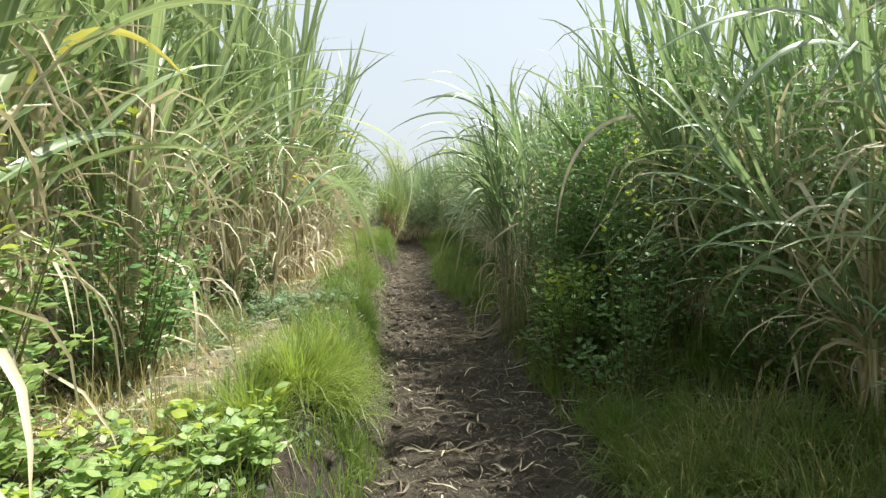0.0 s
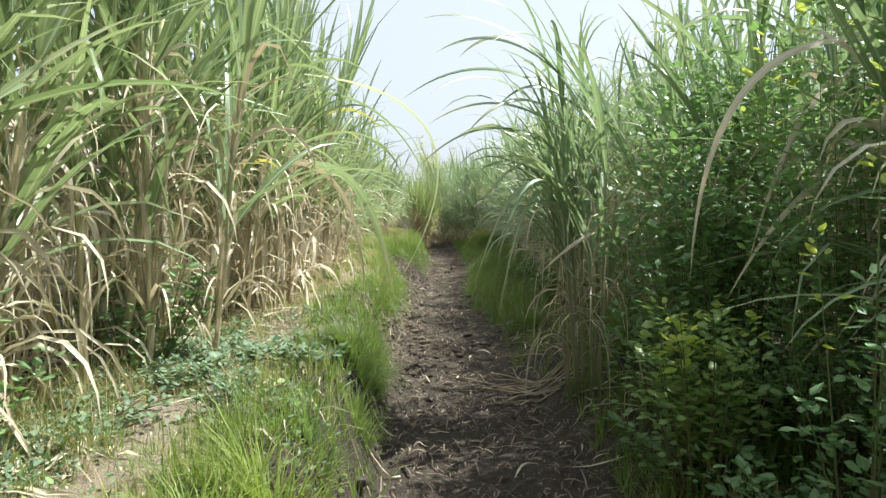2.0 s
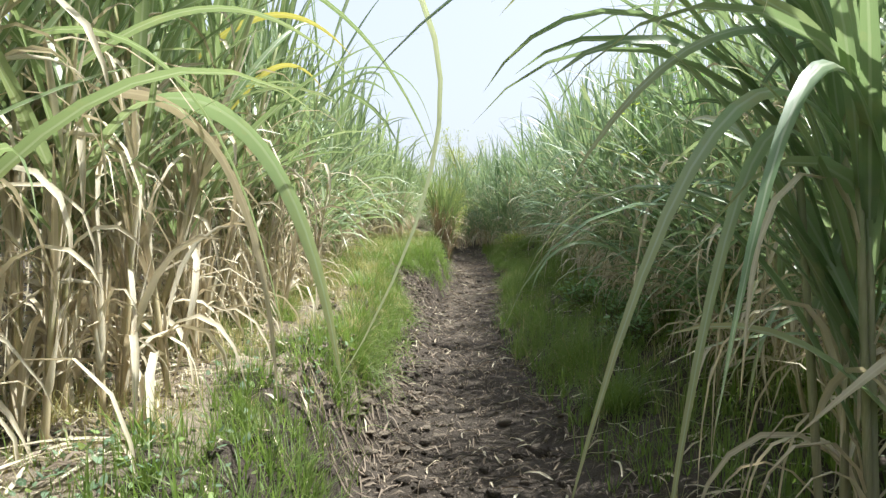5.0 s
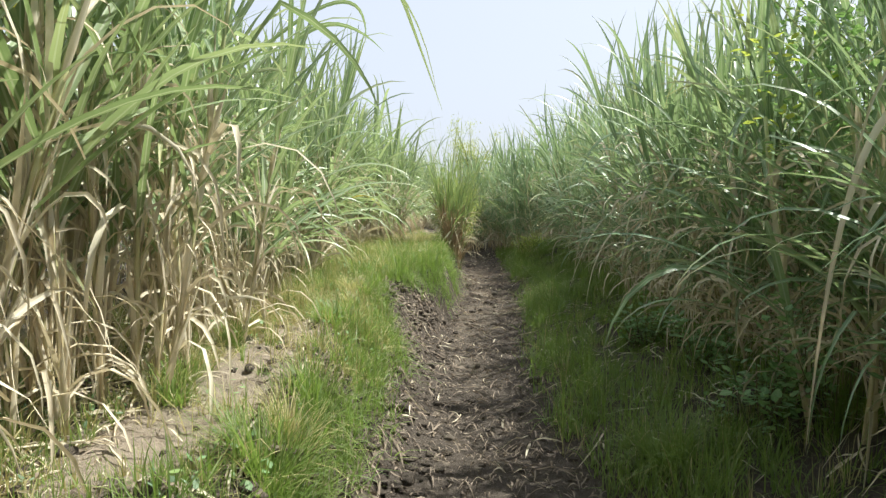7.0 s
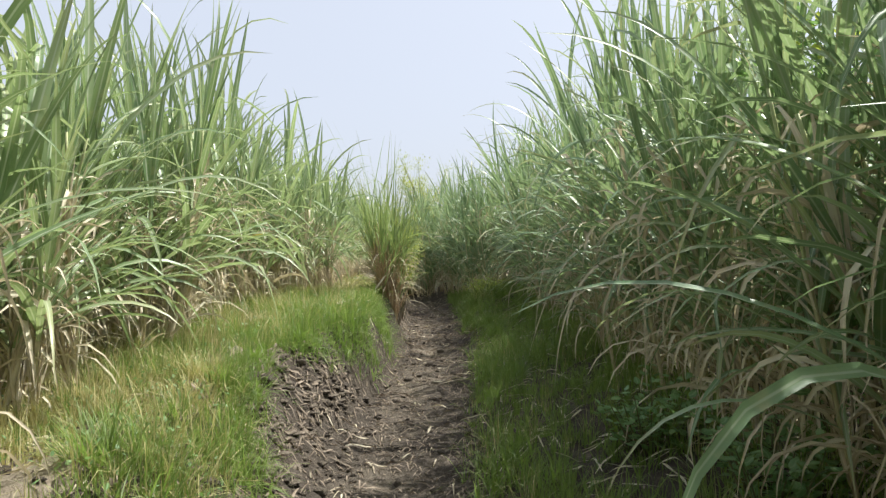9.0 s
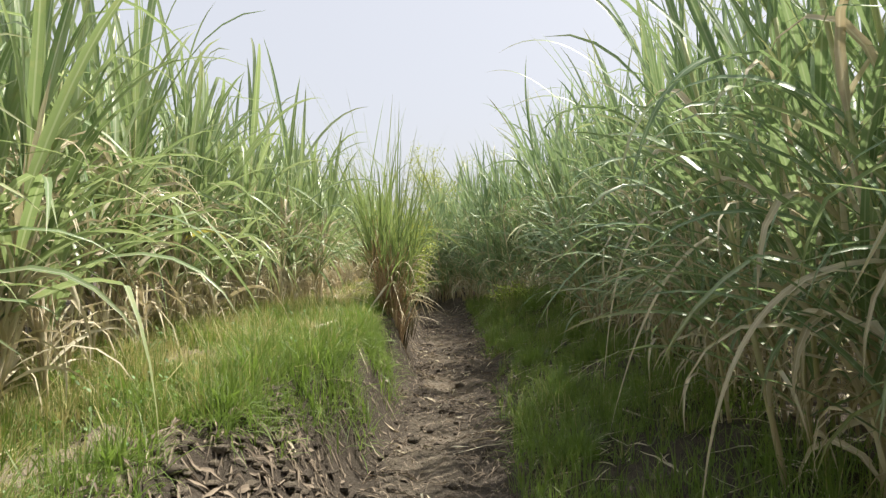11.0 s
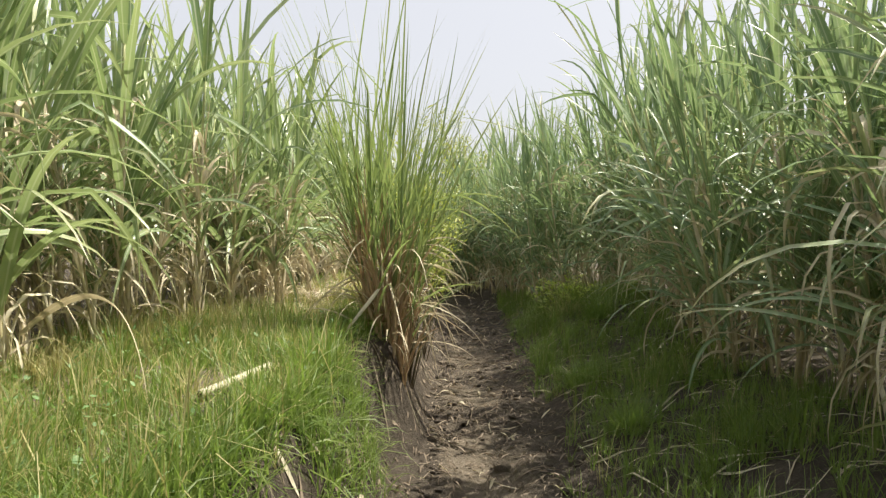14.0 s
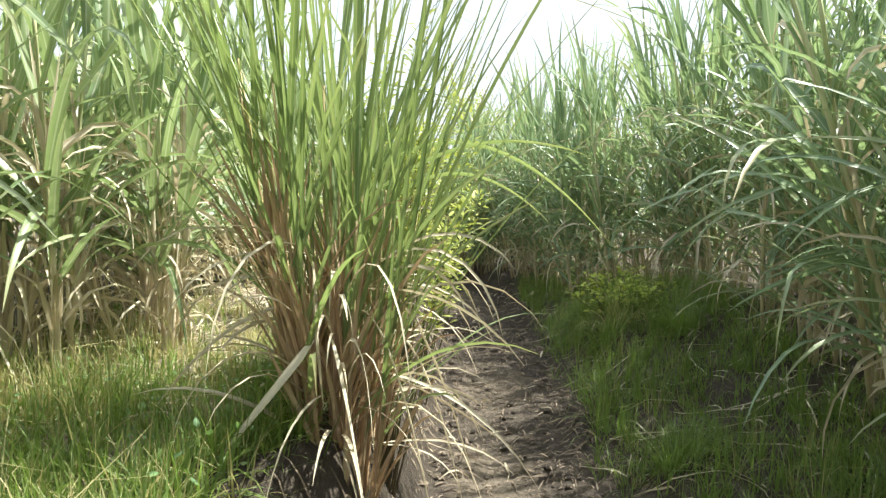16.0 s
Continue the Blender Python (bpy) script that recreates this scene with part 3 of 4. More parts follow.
# long leaves hanging over the lane
for y0, p0, p1, p2, w, turn, mat in (
    (7.3, (-1.2, 7.15, 2.6), (0.5, 6.96, 2.4), (-0.42, 6.92, 0.9), 0.026, 1.1, SUNLIT_LEAF),
    (7.6, (-1.3, 7.6, 1.9), (-0.68, 7.5, 1.95), (-0.5, 7.47, 0.75), 0.11, 1.0, CANE_SHADED),
    (7.6, (-1.5, 7.5, 1.9), (-0.78, 7.4, 2.0), (-0.74, 7.42, 0.7), 0.06, 0.9, CANE_DRY),
    (8.1, (-1.55, 8.0, 2.6), (-0.55, 8.0, 2.75), (-0.16, 8.12, 1.62), 0.034, 0.3, CANE_GREEN),
    (7.2, (-1.5, 7.1, 2.0), (-0.75, 7.0, 2.2), (-0.57, 7.03, 0.95), 0.03, 0.3, CANE_GREEN),
    (7.3, (-1.5, 7.3, 1.9), (-0.8, 7.2, 2.4), (-0.39, 7.26, 1.87), 0.03, 0.2, CANE_GREEN),
    (6.8, (-1.5, 6.8, 2.2), (-0.95, 6.8, 2.9), (-0.58, 6.79, 2.47), 0.034, 0.2, CANE_GREEN),
    (5.9, (-1.55, 6.0, 2.0), (-1.0, 6.0, 2.7), (-0.62, 6.1, 2.2), 0.036, 0.2, CANE_GREEN),
    (10.0, (-1.6, 10.0, 2.2), (-0.5, 10.0, 3.1), (-0.32, 10.0, 1.94), 0.022, 0.2, CANE_SHADED),
    (11.0, (-1.7, 11.0, 2.3), (-0.9, 11.3, 3.2), (-0.97, 11.57, 2.65), 0.04, 0.2, CANE_GREEN),
    (12.0, (-2.0, 11.9, 2.1), (-1.5, 11.9, 3.3), (-0.95, 12.2, 2.75), 0.06, 0.2, CANE_GREEN),
    (15.7, (-2.4, 15.8, 1.4), (-2.1, 15.7, 2.0), (-1.9, 15.5, 0.9), 0.055, 0.3, CANE_GREEN),
    (16.2, (-2.3, 16.3, 1.7), (-1.6, 16.4, 2.6), (-1.5, 16.25, 1.4), 0.05, 0.3, CANE_GREEN),
    (17.0, (-2.3, 17.1, 1.8), (-1.6, 16.9, 3.0), (-1.12, 16.87, 2.9), 0.04, 0.2, CANE_GREEN),
    (17.2, (-2.3, 17.2, 1.7), (-1.8, 17.1, 2.9), (-1.5, 17.05, 2.55), 0.045, 0.2, CANE_GREEN),
    (21.2, (-2.6, 21.1, 1.6), (-2.5, 21.1, 2.5), (-2.75, 20.9, 1.85), 0.07, 0.6, SUNLIT_LEAF),
    (17.6, (-2.4, 17.6, 1.9), (-1.9, 17.4, 2.4), (-1.75, 17.3, 0.95), 0.05, 0.5, CANE_GREEN),
    (3.2, (-1.7, 3.2, 1.9), (-1.3, 3.2, 1.9), (-1.15, 3.3, 0.75), 0.04, 0.5, CANE_GREEN),
    (4.9, (-1.7, 4.9, 1.9), (-1.4, 4.9, 2.2), (-1.2, 4.8, 1.25), 0.045, 0.5, CANE_GREEN),
    (8.6, (-1.6, 8.6, 2.3), (-1.1, 8.6, 2.8), (-0.72, 8.7, 2.35), 0.045, 0.4, YELLOW_LEAF),
    (9.1, (-1.6, 9.1, 2.1), (-1.2, 9.0, 2.6), (-0.95, 9.0, 2.2), 0.04, 0.5, YELLOW_LEAF),
    (6.3, (-1.6, 6.4, 1.6), (-1.3, 6.3, 2.0), (-1.1, 6.2, 1.7), 0.035, 0.4, YELLOW_LEAF),
    (2.4, (-1.6, 2.5, 1.9), (-1.2, 2.4, 2.4), (-0.9, 2.5, 1.9), 0.04, 0.4, YELLOW_LEAF),
    (16.4, (-2.4, 16.5, 1.5), (-1.9, 16.3, 1.9), (-1.6, 16.0, 1.45), 0.035, 0.4, YELLOW_LEAF),
    (18.0, (-2.4, 17.9, 1.7), (-1.8, 17.9, 2.7), (-1.25, 17.9, 2.45), 0.04, 0.2, CANE_GREEN),
    (16.9, (-2.2, 17.0, 1.0), (-1.6, 16.9, 1.5), (-1.35, 16.6, 0.75), 0.04, 0.4, CANE_DRY),
):
    add_leaf(nearest(left_stools, y0), "leaf_blade", mat, p0, p1, p2, w, turn)
for y0, p0, p1, p2, w, turn, mat in (
    (9.7, (1.6, 9.7, 1.9), (1.2, 9.6, 2.1), (1.1, 9.55, 0.6), 0.03, 0.3, CANE_DRY),
    (4.7, (1.95, 4.8, 2.2), (1.0, 4.6, 2.35), (0.99, 4.63, 1.2), 0.04, 0.7, CANE_DRY),
    (4.9, (1.95, 5.1, 2.0), (1.6, 4.9, 2.3), (1.32, 4.85, 1.2), 0.035, 0.6, CANE_DRY),
    (4.9, (2.0, 5.0, 1.7), (1.6, 4.9, 1.75), (1.22, 4.8, 1.1), 0.035, 0.4, CANE_DRY),
    (3.0, (2.1, 3.0, 2.3), (1.6, 2.9, 2.6), (0.95, 2.8, 2.15), 0.05, 0.3, CANE_SHADED),
    (2.6, (2.1, 2.7, 2.0), (1.5, 2.6, 2.5), (1.1, 2.5, 1.7), 0.045, 0.4, CANE_SHADED),
    (18.1, (1.8, 18.1, 2.6), (1.3, 18.1, 3.5), (0.6, 18.0, 3.0), 0.04, 0.2, CANE_SHADED),
    (16.3, (1.7, 16.3, 2.4), (1.0, 16.4, 3.5), (0.42, 16.2, 3.05), 0.035, 0.2, CANE_SHADED),
    (17.9, (1.7, 17.8, 2.4), (0.9, 17.9, 3.6), (0.38, 17.85, 3.38), 0.03, 0.2, CANE_SHADED),
    (15.8, (1.7, 15.8, 1.7), (1.2, 15.7, 2.0), (1.1, 15.75, 0.45), 0.024, 0.3, CANE_DRY),
    (14.9, (1.7, 14.8, 1.6), (1.2, 14.8, 1.6), (0.9, 14.7, 0.5), 0.022, 0.4, CANE_DRY),
    (14.3, (1.75, 14.3, 2.2), (1.1, 14.2, 2.7), (0.85, 14.1, 1.7), 0.05, 0.2, CANE_SHADED),
    (21.9, (1.6, 21.9, 2.5), (0.9, 21.9, 3.4), (0.45, 21.95, 3.2), 0.035, 0.2, CANE_SHADED),
    (13.5, (1.7, 13.4, 1.4), (1.0, 13.5, 1.6), (0.92, 13.5, 0.5), 0.028, 0.3, CANE_DRY),
):
    add_leaf(nearest(right_stools, y0), "leaf_blade", mat, p0, p1, p2, w, turn)


# ---- lone clump of stiff cane grass on the bank ----
def lone_clump(cx, cy):
    cz = float(ground_z(cx, cy)) - 0.03
    top = new("cane_grass_clump")
    top.location = (cx, cy, cz)
    sheaths, fan, skirt, low = Shape(), Shape(), Shape(), Shape()
    for k in range(34):
        a, r = rng.uniform(0, 6.28), 0.125 * math.sqrt(rng.random())
        lean, h = rng.uniform(0.0, 0.07) + r * 0.8, rng.uniform(0.65, 1.35)
        b = np.array([r * math.cos(a), r * math.sin(a), -0.03])
        b[2] += float(ground_z(cx + b[0], cy + b[1])) - cz - 0.03
        d = up_ways(np.array([a]), np.array([lean]))[0]
        ts = np.linspace(0, 1, 9)[:, None]
        s = Shape()
        tube(s, b + d * h * ts, rng.uniform(0.005, 0.011) * (1 - 0.4 * ts[:, 0]) * (1 + 0.12 * (np.arange(9) % 2)), 5)
        part("stalk", s.mesh("stalk", [REED]), top)
        n = 8
        t = rng.uniform(0.4, 1.0, n)
        az = a + rng.normal(0, 0.9, n)
        blades(fan, b + d * (h * t)[:, None], up_ways(az, lean + rng.uniform(0.0, 0.42, n)), rng.uniform(0.6, 1.7, n), rng.uniform(0.009, 0.02, n), rng.uniform(0.02, 0.5, n), 9, twist=rng.normal(0, 1.0, n), kink=np.where(rng.random(n) < 0.12, rng.uniform(0.5, 0.8, n), 9.0))
        n = 1
        blades(low, b + d * (h * rng.uniform(0.15, 0.6, n))[:, None], up_ways(a + rng.normal(0, 1.0, n), rng.uniform(0.35, 0.9, n)), rng.uniform(0.5, 1.0, n), rng.uniform(0.012, 0.022, n), rng.uniform(0.4, 1.8, n), 9, twist=rng.normal(0, 1.0, n))
        n = 8
        t = rng.uniform(0.0, 0.6, n)
        blades(sheaths, b + d * (h * t)[:, None], up_ways(a + rng.normal(0, 1.2, n), lean + rng.uniform(0.02, 0.32, n)), rng.uniform(0.2, 0.6, n), rng.uniform(0.01, 0.026, n), rng.uniform(0.2, 2.5, n), 5, twist=rng.normal(0, 1.4, n), fold=0.3)
    n = 84
    az = rng.uniform(0, 6.28, n)
    blades(skirt, np.stack([0.12 * np.cos(az), 0.12 * np.sin(az), rng.uniform(0.0, 0.7, n)], -1), up_ways(az, rng.uniform(0.5, 1.5, n)), rng.uniform(0.3, 0.75, n), rng.uniform(0.006, 0.018, n), rng.uniform(1.5, 6.0, n), 7, twist=rng.normal(0, 1.5, n), fold=0.3)
    split(fan, 30, 18, "leaf", REED_LEAF, top)
    split(low, 30, 18, "leaf", REED_LEAF, top)
    part("dead_leaves", sheaths.mesh("dead_leaves", [REED_DRY]), top, label="reddish-brown dead sheaths")
    part("hanging_leaves", skirt.mesh("hanging_leaves", [CANE_DRY]), top, label="straw-coloured hanging dead leaves")
    for p0, p1, p2, w in (
        ((-0.02, -0.2, 0.42), (-0.1, -0.26, 0.3), (-0.32, -0.36, 0.02), 0.03),
        ((0.04, -0.2, 0.42), (0.1, -0.28, 0.3), (0.2, -0.4, -0.1), 0.026),
        ((-0.02, -0.2, 0.66), (-0.01, -0.24, 0.5), (0.02, -0.22, 0.2), 0.034),
        ((0.1, -0.1, 0.5), (0.22, -0.15, 0.5), (0.38, -0.25, -0.2), 0.02),
        ((0.12, 0.0, 0.55), (0.3, -0.05, 0.6), (0.5, -0.15, -0.1), 0.018),
        ((0.12, 0.05, 0.4), (0.3, 0.0, 0.5), (0.46, -0.1, -0.2), 0.018),
        ((0.1, -0.05, 0.3), (0.3, -0.1, 0.28), (0.62, -0.1, 0.05), 0.014),
        ((-0.12, -0.05, 0.5), (-0.35, -0.1, 0.5), (-0.6, -0.15, 0.12), 0.016),
        ((-0.12, 0.02, 0.6), (-0.3, 0.0, 0.7), (-0.62, 0.1, 0.3), 0.016),
    ):
        s = Shape()
        curve_blade(s, p0, p1, p2, w, 0.6, 10, 0.3)
        part("bent_stalk", s.mesh("bent_stalk", [CANE_DRY]), top, label="pale bent dead cane")
    for p0, p1, p2 in (((0.1, 0, 0.85), (0.45, 0.0, 1.15), (0.85, 0.05, 1.0)), ((0.12, 0.05, 0.8), (0.4, 0.05, 1.1), (0.72, 0.1, 0.78)), ((0.1, 0.1, 0.95), (0.5, 0.15, 1.25), (0.95, 0.2, 0.7)), ((0.1, 0.0, 0.55), (0.3, 0.1, 0.8), (0.45, 0.15, 0.5))):
        s = Shape()
        curve_blade(s, p0, p1, p2, 0.02, 0.3)
        part("leaf_blade", s.mesh("leaf_blade", [REED_LEAF]), top)
    tagged(top, "lone fan-shaped clump of stiff green cane grass with reddish dead stalks", "cane grass")


# darker copy of the cane rind, shade included in its colour
SHADED_STALK = stem_material("shaded_cane_rind", (0.27, 0.22, 0.15), (0.28, 0.31, 0.16), (0.44, 0.4, 0.29))
REED = stem_material("reed_stalk", (0.35, 0.22, 0.13), (0.36, 0.30, 0.13), (0.55, 0.42, 0.26))
REED_LEAF = leaf_material("reed_leaf", (0.12, 0.20, 0.08), (0.31, 0.39, 0.17), (0.46, 0.46, 0.26), (0.45, 0.36, 0.18), (0.40, 0.52, 0.13), 0.36, 0.4, 0.9)
REED_DRY = leaf_material("reed_sheath", (0.32, 0.19, 0.11), (0.6, 0.47, 0.3), (0.62, 0.48, 0.32), (0.22, 0.11, 0.07), (0.6, 0.4, 0.2), 0.2, 0.7)
lone_clump(-0.73, 18.55)


# ---- drooping clump at the foot of the verge ----
def drooping_clump(cx, cy):
    cz = float(ground_z(cx, cy)) - 0.03
    top = new("cane_clump")
    top.location = (cx, cy, cz)
    leaves, dead = Shape(), Shape()
    for k in range(14):
        a, r = rng.uniform(0, 6.28), 0.17 * math.sqrt(rng.random())
        b = np.array([r * math.cos(a), r * math.sin(a), 0.0])
        h, lean = rng.uniform(1.3, 2.3), rng.uniform(0.0, 0.14)
        d = up_ways(np.array([a]), np.array([lean]))[0] + np.array([-0.03, 0, 0])
        ts = np.linspace(0, 1, 12)[:, None]
        s = Shape()
        tube(s, b + d * h * ts, rng.uniform(0.008, 0.013) * (1 - 0.4 * ts[:, 0]) * (1 + 0.1 * (np.arange(12) % 2)), 5)
        part("stalk", s.mesh("stalk", [SHADED_STALK]), top)
        n = 8
        t = rng.uniform(0.5, 1.0, n)
        az = np.where(rng.random(n) < 0.6, np.pi + rng.normal(0, 0.7, n), rng.uniform(0, 6.28, n))
        blades(leaves, b + d * (h * t)[:, None], up_ways(az, rng.uniform(0.1, 0.6, n)), rng.uniform(0.7, 1.25, n), rng.uniform(0.026, 0.05, n), rng.uniform(0.7, 2.6, n), 10, twist=rng.normal(0, 0.6, n))
        n = 5
        t = rng.uniform(0.1, 0.75, n)
        blades(dead, b + d * (h * t)[:, None], up_ways(rng.uniform(0, 6.28, n), rng.uniform(0.1, 0.5, n)), rng.uniform(0.4, 1.0, n), rng.uniform(0.008, 0.02, n), rng.uniform(5, 14, n), 8, twist=rng.normal(0, 1.5, n), fold=0.3)
    split(leaves, 33, 20, "leaf", CANE_SHADED, top)
    part("dead_leaves", dead.mesh("dead_leaves", [CANE_DRY]), top, label="grey-brown hanging dead leaves")
    tagged(top, "dark green cane clump with long drooping leaves beside the lane", "cane grass")
    for p2, rise, w in (((-0.147, 6.129, 2.051), 0.55, 0.03), ((0.087, 5.872, 1.947), 0.5, 0.028), ((-0.133, 5.694, 2.157), 0.6, 0.03), ((-0.285, 6.715, 1.765), 0.7, 0.028), ((0.298, 6.193, 2.163), 0.45, 0.026), ((0.643, 6.647, 1.686), 0.5, 0.028), ((0.05, 6.2, 2.5), 0.6, 0.04), ((0.1, 6.0, 2.8), 0.5, 0.04), ((-0.1, 5.9, 2.45), 0.55, 0.04), ((-0.2, 6.2, 2.75), 0.5, 0.036), ((0.25, 5.8, 2.5), 0.5, 0.036), ((-0.35, 6.6, 2.3), 0.6, 0.036), ((0.4, 6.0, 2.95), 0.4, 0.036), ((0.2, 6.5, 1.5), 0.7, 0.03), ((0.3, 5.9, 1.2), 0.9, 0.026), ((0.15, 6.1, 0.95), 1.1, 0.026), ((0.32, 6.2, 0.7), 1.2, 0.024)):
        p0 = np.array((cx - 0.05 + rng.uniform(-0.1, 0.1), cy + rng.uniform(-0.1, 0.1), min(2.2, p2[2] - 0.1 + rng.uniform(-0.2, 0.2)) if p2[2] > 1.4 else 1.3))
        p1 = (p0 + np.array(p2)) / 2 + np.array((-0.05, 0, rise))
        add_leaf(top, "leaf_blade", CANE_SHADED, p0, p1, p2, w * 1.5, 0.3)
    add_leaf(top, "torn_leaf", CANE_DRY, (1.0, 6.3, 1.35), (0.85, 6.3, 1.3), (0.6, 6.31, 1.04), 0.03, 1.0, "pale torn dead leaf")
    return top


drooping_clump(1.06, 6.62)


# ---- weeds, bushes and creepers ----
def weed(name, cx, cy, height, radius, stems, per, leaf, mat, young=None, young_share=0.0, sprawl=0.3, base_z=None, label="", category="weed", narrow=0.62, squash=1.0, lowest=0.12, shortest=0.35, foot=0.35, loose=1.1):
    """A broad-leaved plant: branching stems with leaves along them."""
    cz = float(ground_z(cx, cy)) if base_z is None else base_z
    top = new(name)
    top.location = (cx, cy, cz)
    stem_s, leaf_s, new_s = Shape(), Shape(), Shape()
    any_young = False
    for k in range(stems):
        a, r = rng.uniform(0, 6.28), radius * math.sqrt(rng.random())
        b = np.array([foot * r * math.cos(a), foot * r * squash * math.sin(a), 0.0])
        b[2] = float(ground_z(cx + b[0], cy + b[1])) - cz - 0.01
        h = height * rng.uniform(shortest, 1.0) * (1 - 0.35 * r / radius)
        tip = np.array([r * math.cos(a), r * squash * math.sin(a), h])
        mid = (b + tip) / 2 + np.array([rng.normal(0, 0.1 * loose * radius), rng.normal(0, 0.1 * loose * radius), sprawl * h])
        ts = np.linspace(0, 1, 7)[:, None]
        line = (1 - ts) ** 2 * b + 2 * ts * (1 - ts) * mid + ts ** 2 * tip
        floor = ground_z(cx + line[:, 0], cy + line[:, 1]) - cz + 0.01
        line[1:, 2] = np.maximum(line[1:, 2], floor[1:])
        tube(stem_s, line, (0.004 if loose < 2 else 0.0028) * (1.3 - ts[:, 0]), 4)
        t = np.sort(rng.uniform(lowest, 1.0, per))
        at = np.stack([np.interp(t, ts[:, 0], line[:, q]) for q in range(3)], -1)
        az = rng.uniform(0, 6.28, per)
        at = at + np.stack([np.cos(az), np.sin(az), rng.uniform(-0.4, 0.8, per)], -1) * leaf * rng.uniform(0.1, loose, per)[:, None]
        fresh = t > 1.1
        if young is not None and rng.random() < young_share * 2 and h > 0.6 * height:
            fresh = t > 0.55
        for pick, shp in ((~fresh, leaf_s), (fresh, new_s)):
            c = int(pick.sum())
            if c:
                any_young |= shp is new_s
                ln = leaf * rng.uniform(0.6, 1.25, c)
                blades(shp, at[pick], up_ways(az[pick], rng.uniform(0.7, 1.7, c)), ln, ln * narrow, 5.0, 3, "oval", 0.12, rng.normal(0, 0.5, c), thin=True)
    tagged(part("branchwork", stem_s.mesh("branchwork", [WEED_STEM]), top), kind="stuff")
    tagged(part("foliage", leaf_s.mesh("foliage", [mat]), top), kind="stuff")
    if any_young:
        tagged(part("young_foliage", new_s.mesh("young_foliage", [young]), top, label="bright yellow-green young leaves"), kind="stuff")
    return tagged(top, label, category)


for x, y, h, r, st in ((2.6, 1.0, 2.2, 0.7, 60), (2.45, 2.2, 2.4, 0.75, 80), (2.15, 3.6, 2.4, 0.6, 90), (1.85, 4.8, 3.0, 0.58, 100), (1.75, 5.6, 3.2, 0.7, 110), (1.85, 7.0, 2.0, 0.6, 50), (1.8, 9.4, 2.9, 0.55, 46), (1.85, 10.4, 3.2, 0.6, 60), (1.9, 11.5, 3.0, 0.55, 50)):
    weed("bush", x, y, h, r, st * 2 // 5, 95, 0.058, WEED, WEED_YOUNG, 0.1, 0.3, lowest=0.08, shortest=0.2, foot=0.45, loose=3.0, label="dense green bush overgrowing the cane beside the verge", category="bush")
weed("bush", 1.5, 5.85, 3.3, 0.5, 40, 110, 0.062, WEED, WEED_YOUNG, 0.05, 0.25, lowest=0.05, shortest=0.15, foot=0.6, loose=3.0, label="tall dark green bush beside the drooping cane clump", category="bush")
weed("bush", 1.36, 4.0, 2.05, 0.28, 18, 34, 0.055, WEED, WEED_YOUNG, 0.9, 0.2, label="slender bush with a yellow-green leafy crown", category="bush")
weed("bush", 1.22, 4.95, 1.2, 0.34, 30, 34, 0.062, WEED_SUNLIT, WEED_YOUNG, 0.2, 0.3, label="knee-high green bush at the edge of the lane", category="bush")
for x, y, h, r, st in ((-1.4, 0.9, 1.2, 0.5, 36), (-1.55, 1.9, 1.5, 0.5, 40), (-1.5, 3.0, 1.5, 0.5, 40), (-1.8, 4.1, 1.1, 0.5, 30), (-1.7, 5.4, 0.9, 0.45, 26), (-1.65, 3.5, 0.8, 0.4, 24)):
    weed("climbing_weed", x, y, h, r, st, 30, 0.055, WEED_SUNLIT if y < 3 else WEED, WEED_YOUNG, 0.3 if y < 3 else 0.08, 0.2, label="bright green broad-leaved weed climbing the cane stalks")
for x, y, r, st in ((-0.95, 1.75, 0.45, 34), (-1.35, 1.9, 0.4, 28), (-0.66, 2.05, 0.3, 22), (-1.3, 1.3, 0.45, 34), (-0.75, 1.4, 0.3, 20)):
    weed("creeper", x, y, 0.24, r, st, 18, 0.046, WEED_SUNLIT, WEED_YOUNG, 0.2, 0.5, label="low creeper with pale green heart-shaped leaves on sand", narrow=0.8)
for x, y, r, st in ((-1.2, 5.2, 0.4, 26), (-1.4, 5.7, 0.3, 14), (-0.95, 4.8, 0.3, 16), (-1.5, 4.6, 0.4, 20)):
    weed("creeper", x, y, 0.15, r, st, 14, 0.034, GREY_WEED, None, 0, 0.5, label="low grey-green creeper with small leaves on sand", narrow=0.7)
for x, y, r, st in ((-1.45, 5.3, 0.4, 24), (-1.15, 5.5, 0.35, 24), (-0.8, 5.4, 0.3, 18), (-1.3, 5.9, 0.35, 20), (-1.55, 6.2, 0.3, 16), (-0.95, 5.9, 0.25, 12)):
    weed("creeper", x, y, 0.11, r, st // 2, 12, 0.045, GREY_WEED, None, 0, 0.5, label="dusty grey-green creeper with broad leaves on sand", narrow=0.75)
for x, y, r in ((1.2, 5.2, 0.35), (1.35, 4.4, 0.45), (1.4, 10.6, 0.4), (1.5, 11.7, 0.4), (1.3, 12.6, 0.3)):
    weed("verge_weed", x, y, 0.5, r, 22, 16, 0.06, WEED, None, 0, 0.4, label="dark green leafy weed in the shaded verge")
weed("feathery_bush", -0.68, 19.15, 2.0, 0.4, 30, 110, 0.05, FEATHER, None, 0, 0.1, foot=0.12, label="yellow-green feathery bush beside the lone clump", category="bush", narrow=0.3, lowest=0.55, shortest=0.7)
weed("feathery_bush", -0.85, 20.6, 2.4, 0.6, 30, 100, 0.065, FEATHER, None, 0, 0.2, label="tall yellow-green feathery bush behind the lone clump", category="bush", narrow=0.3, lowest=0.35, shortest=0.6)
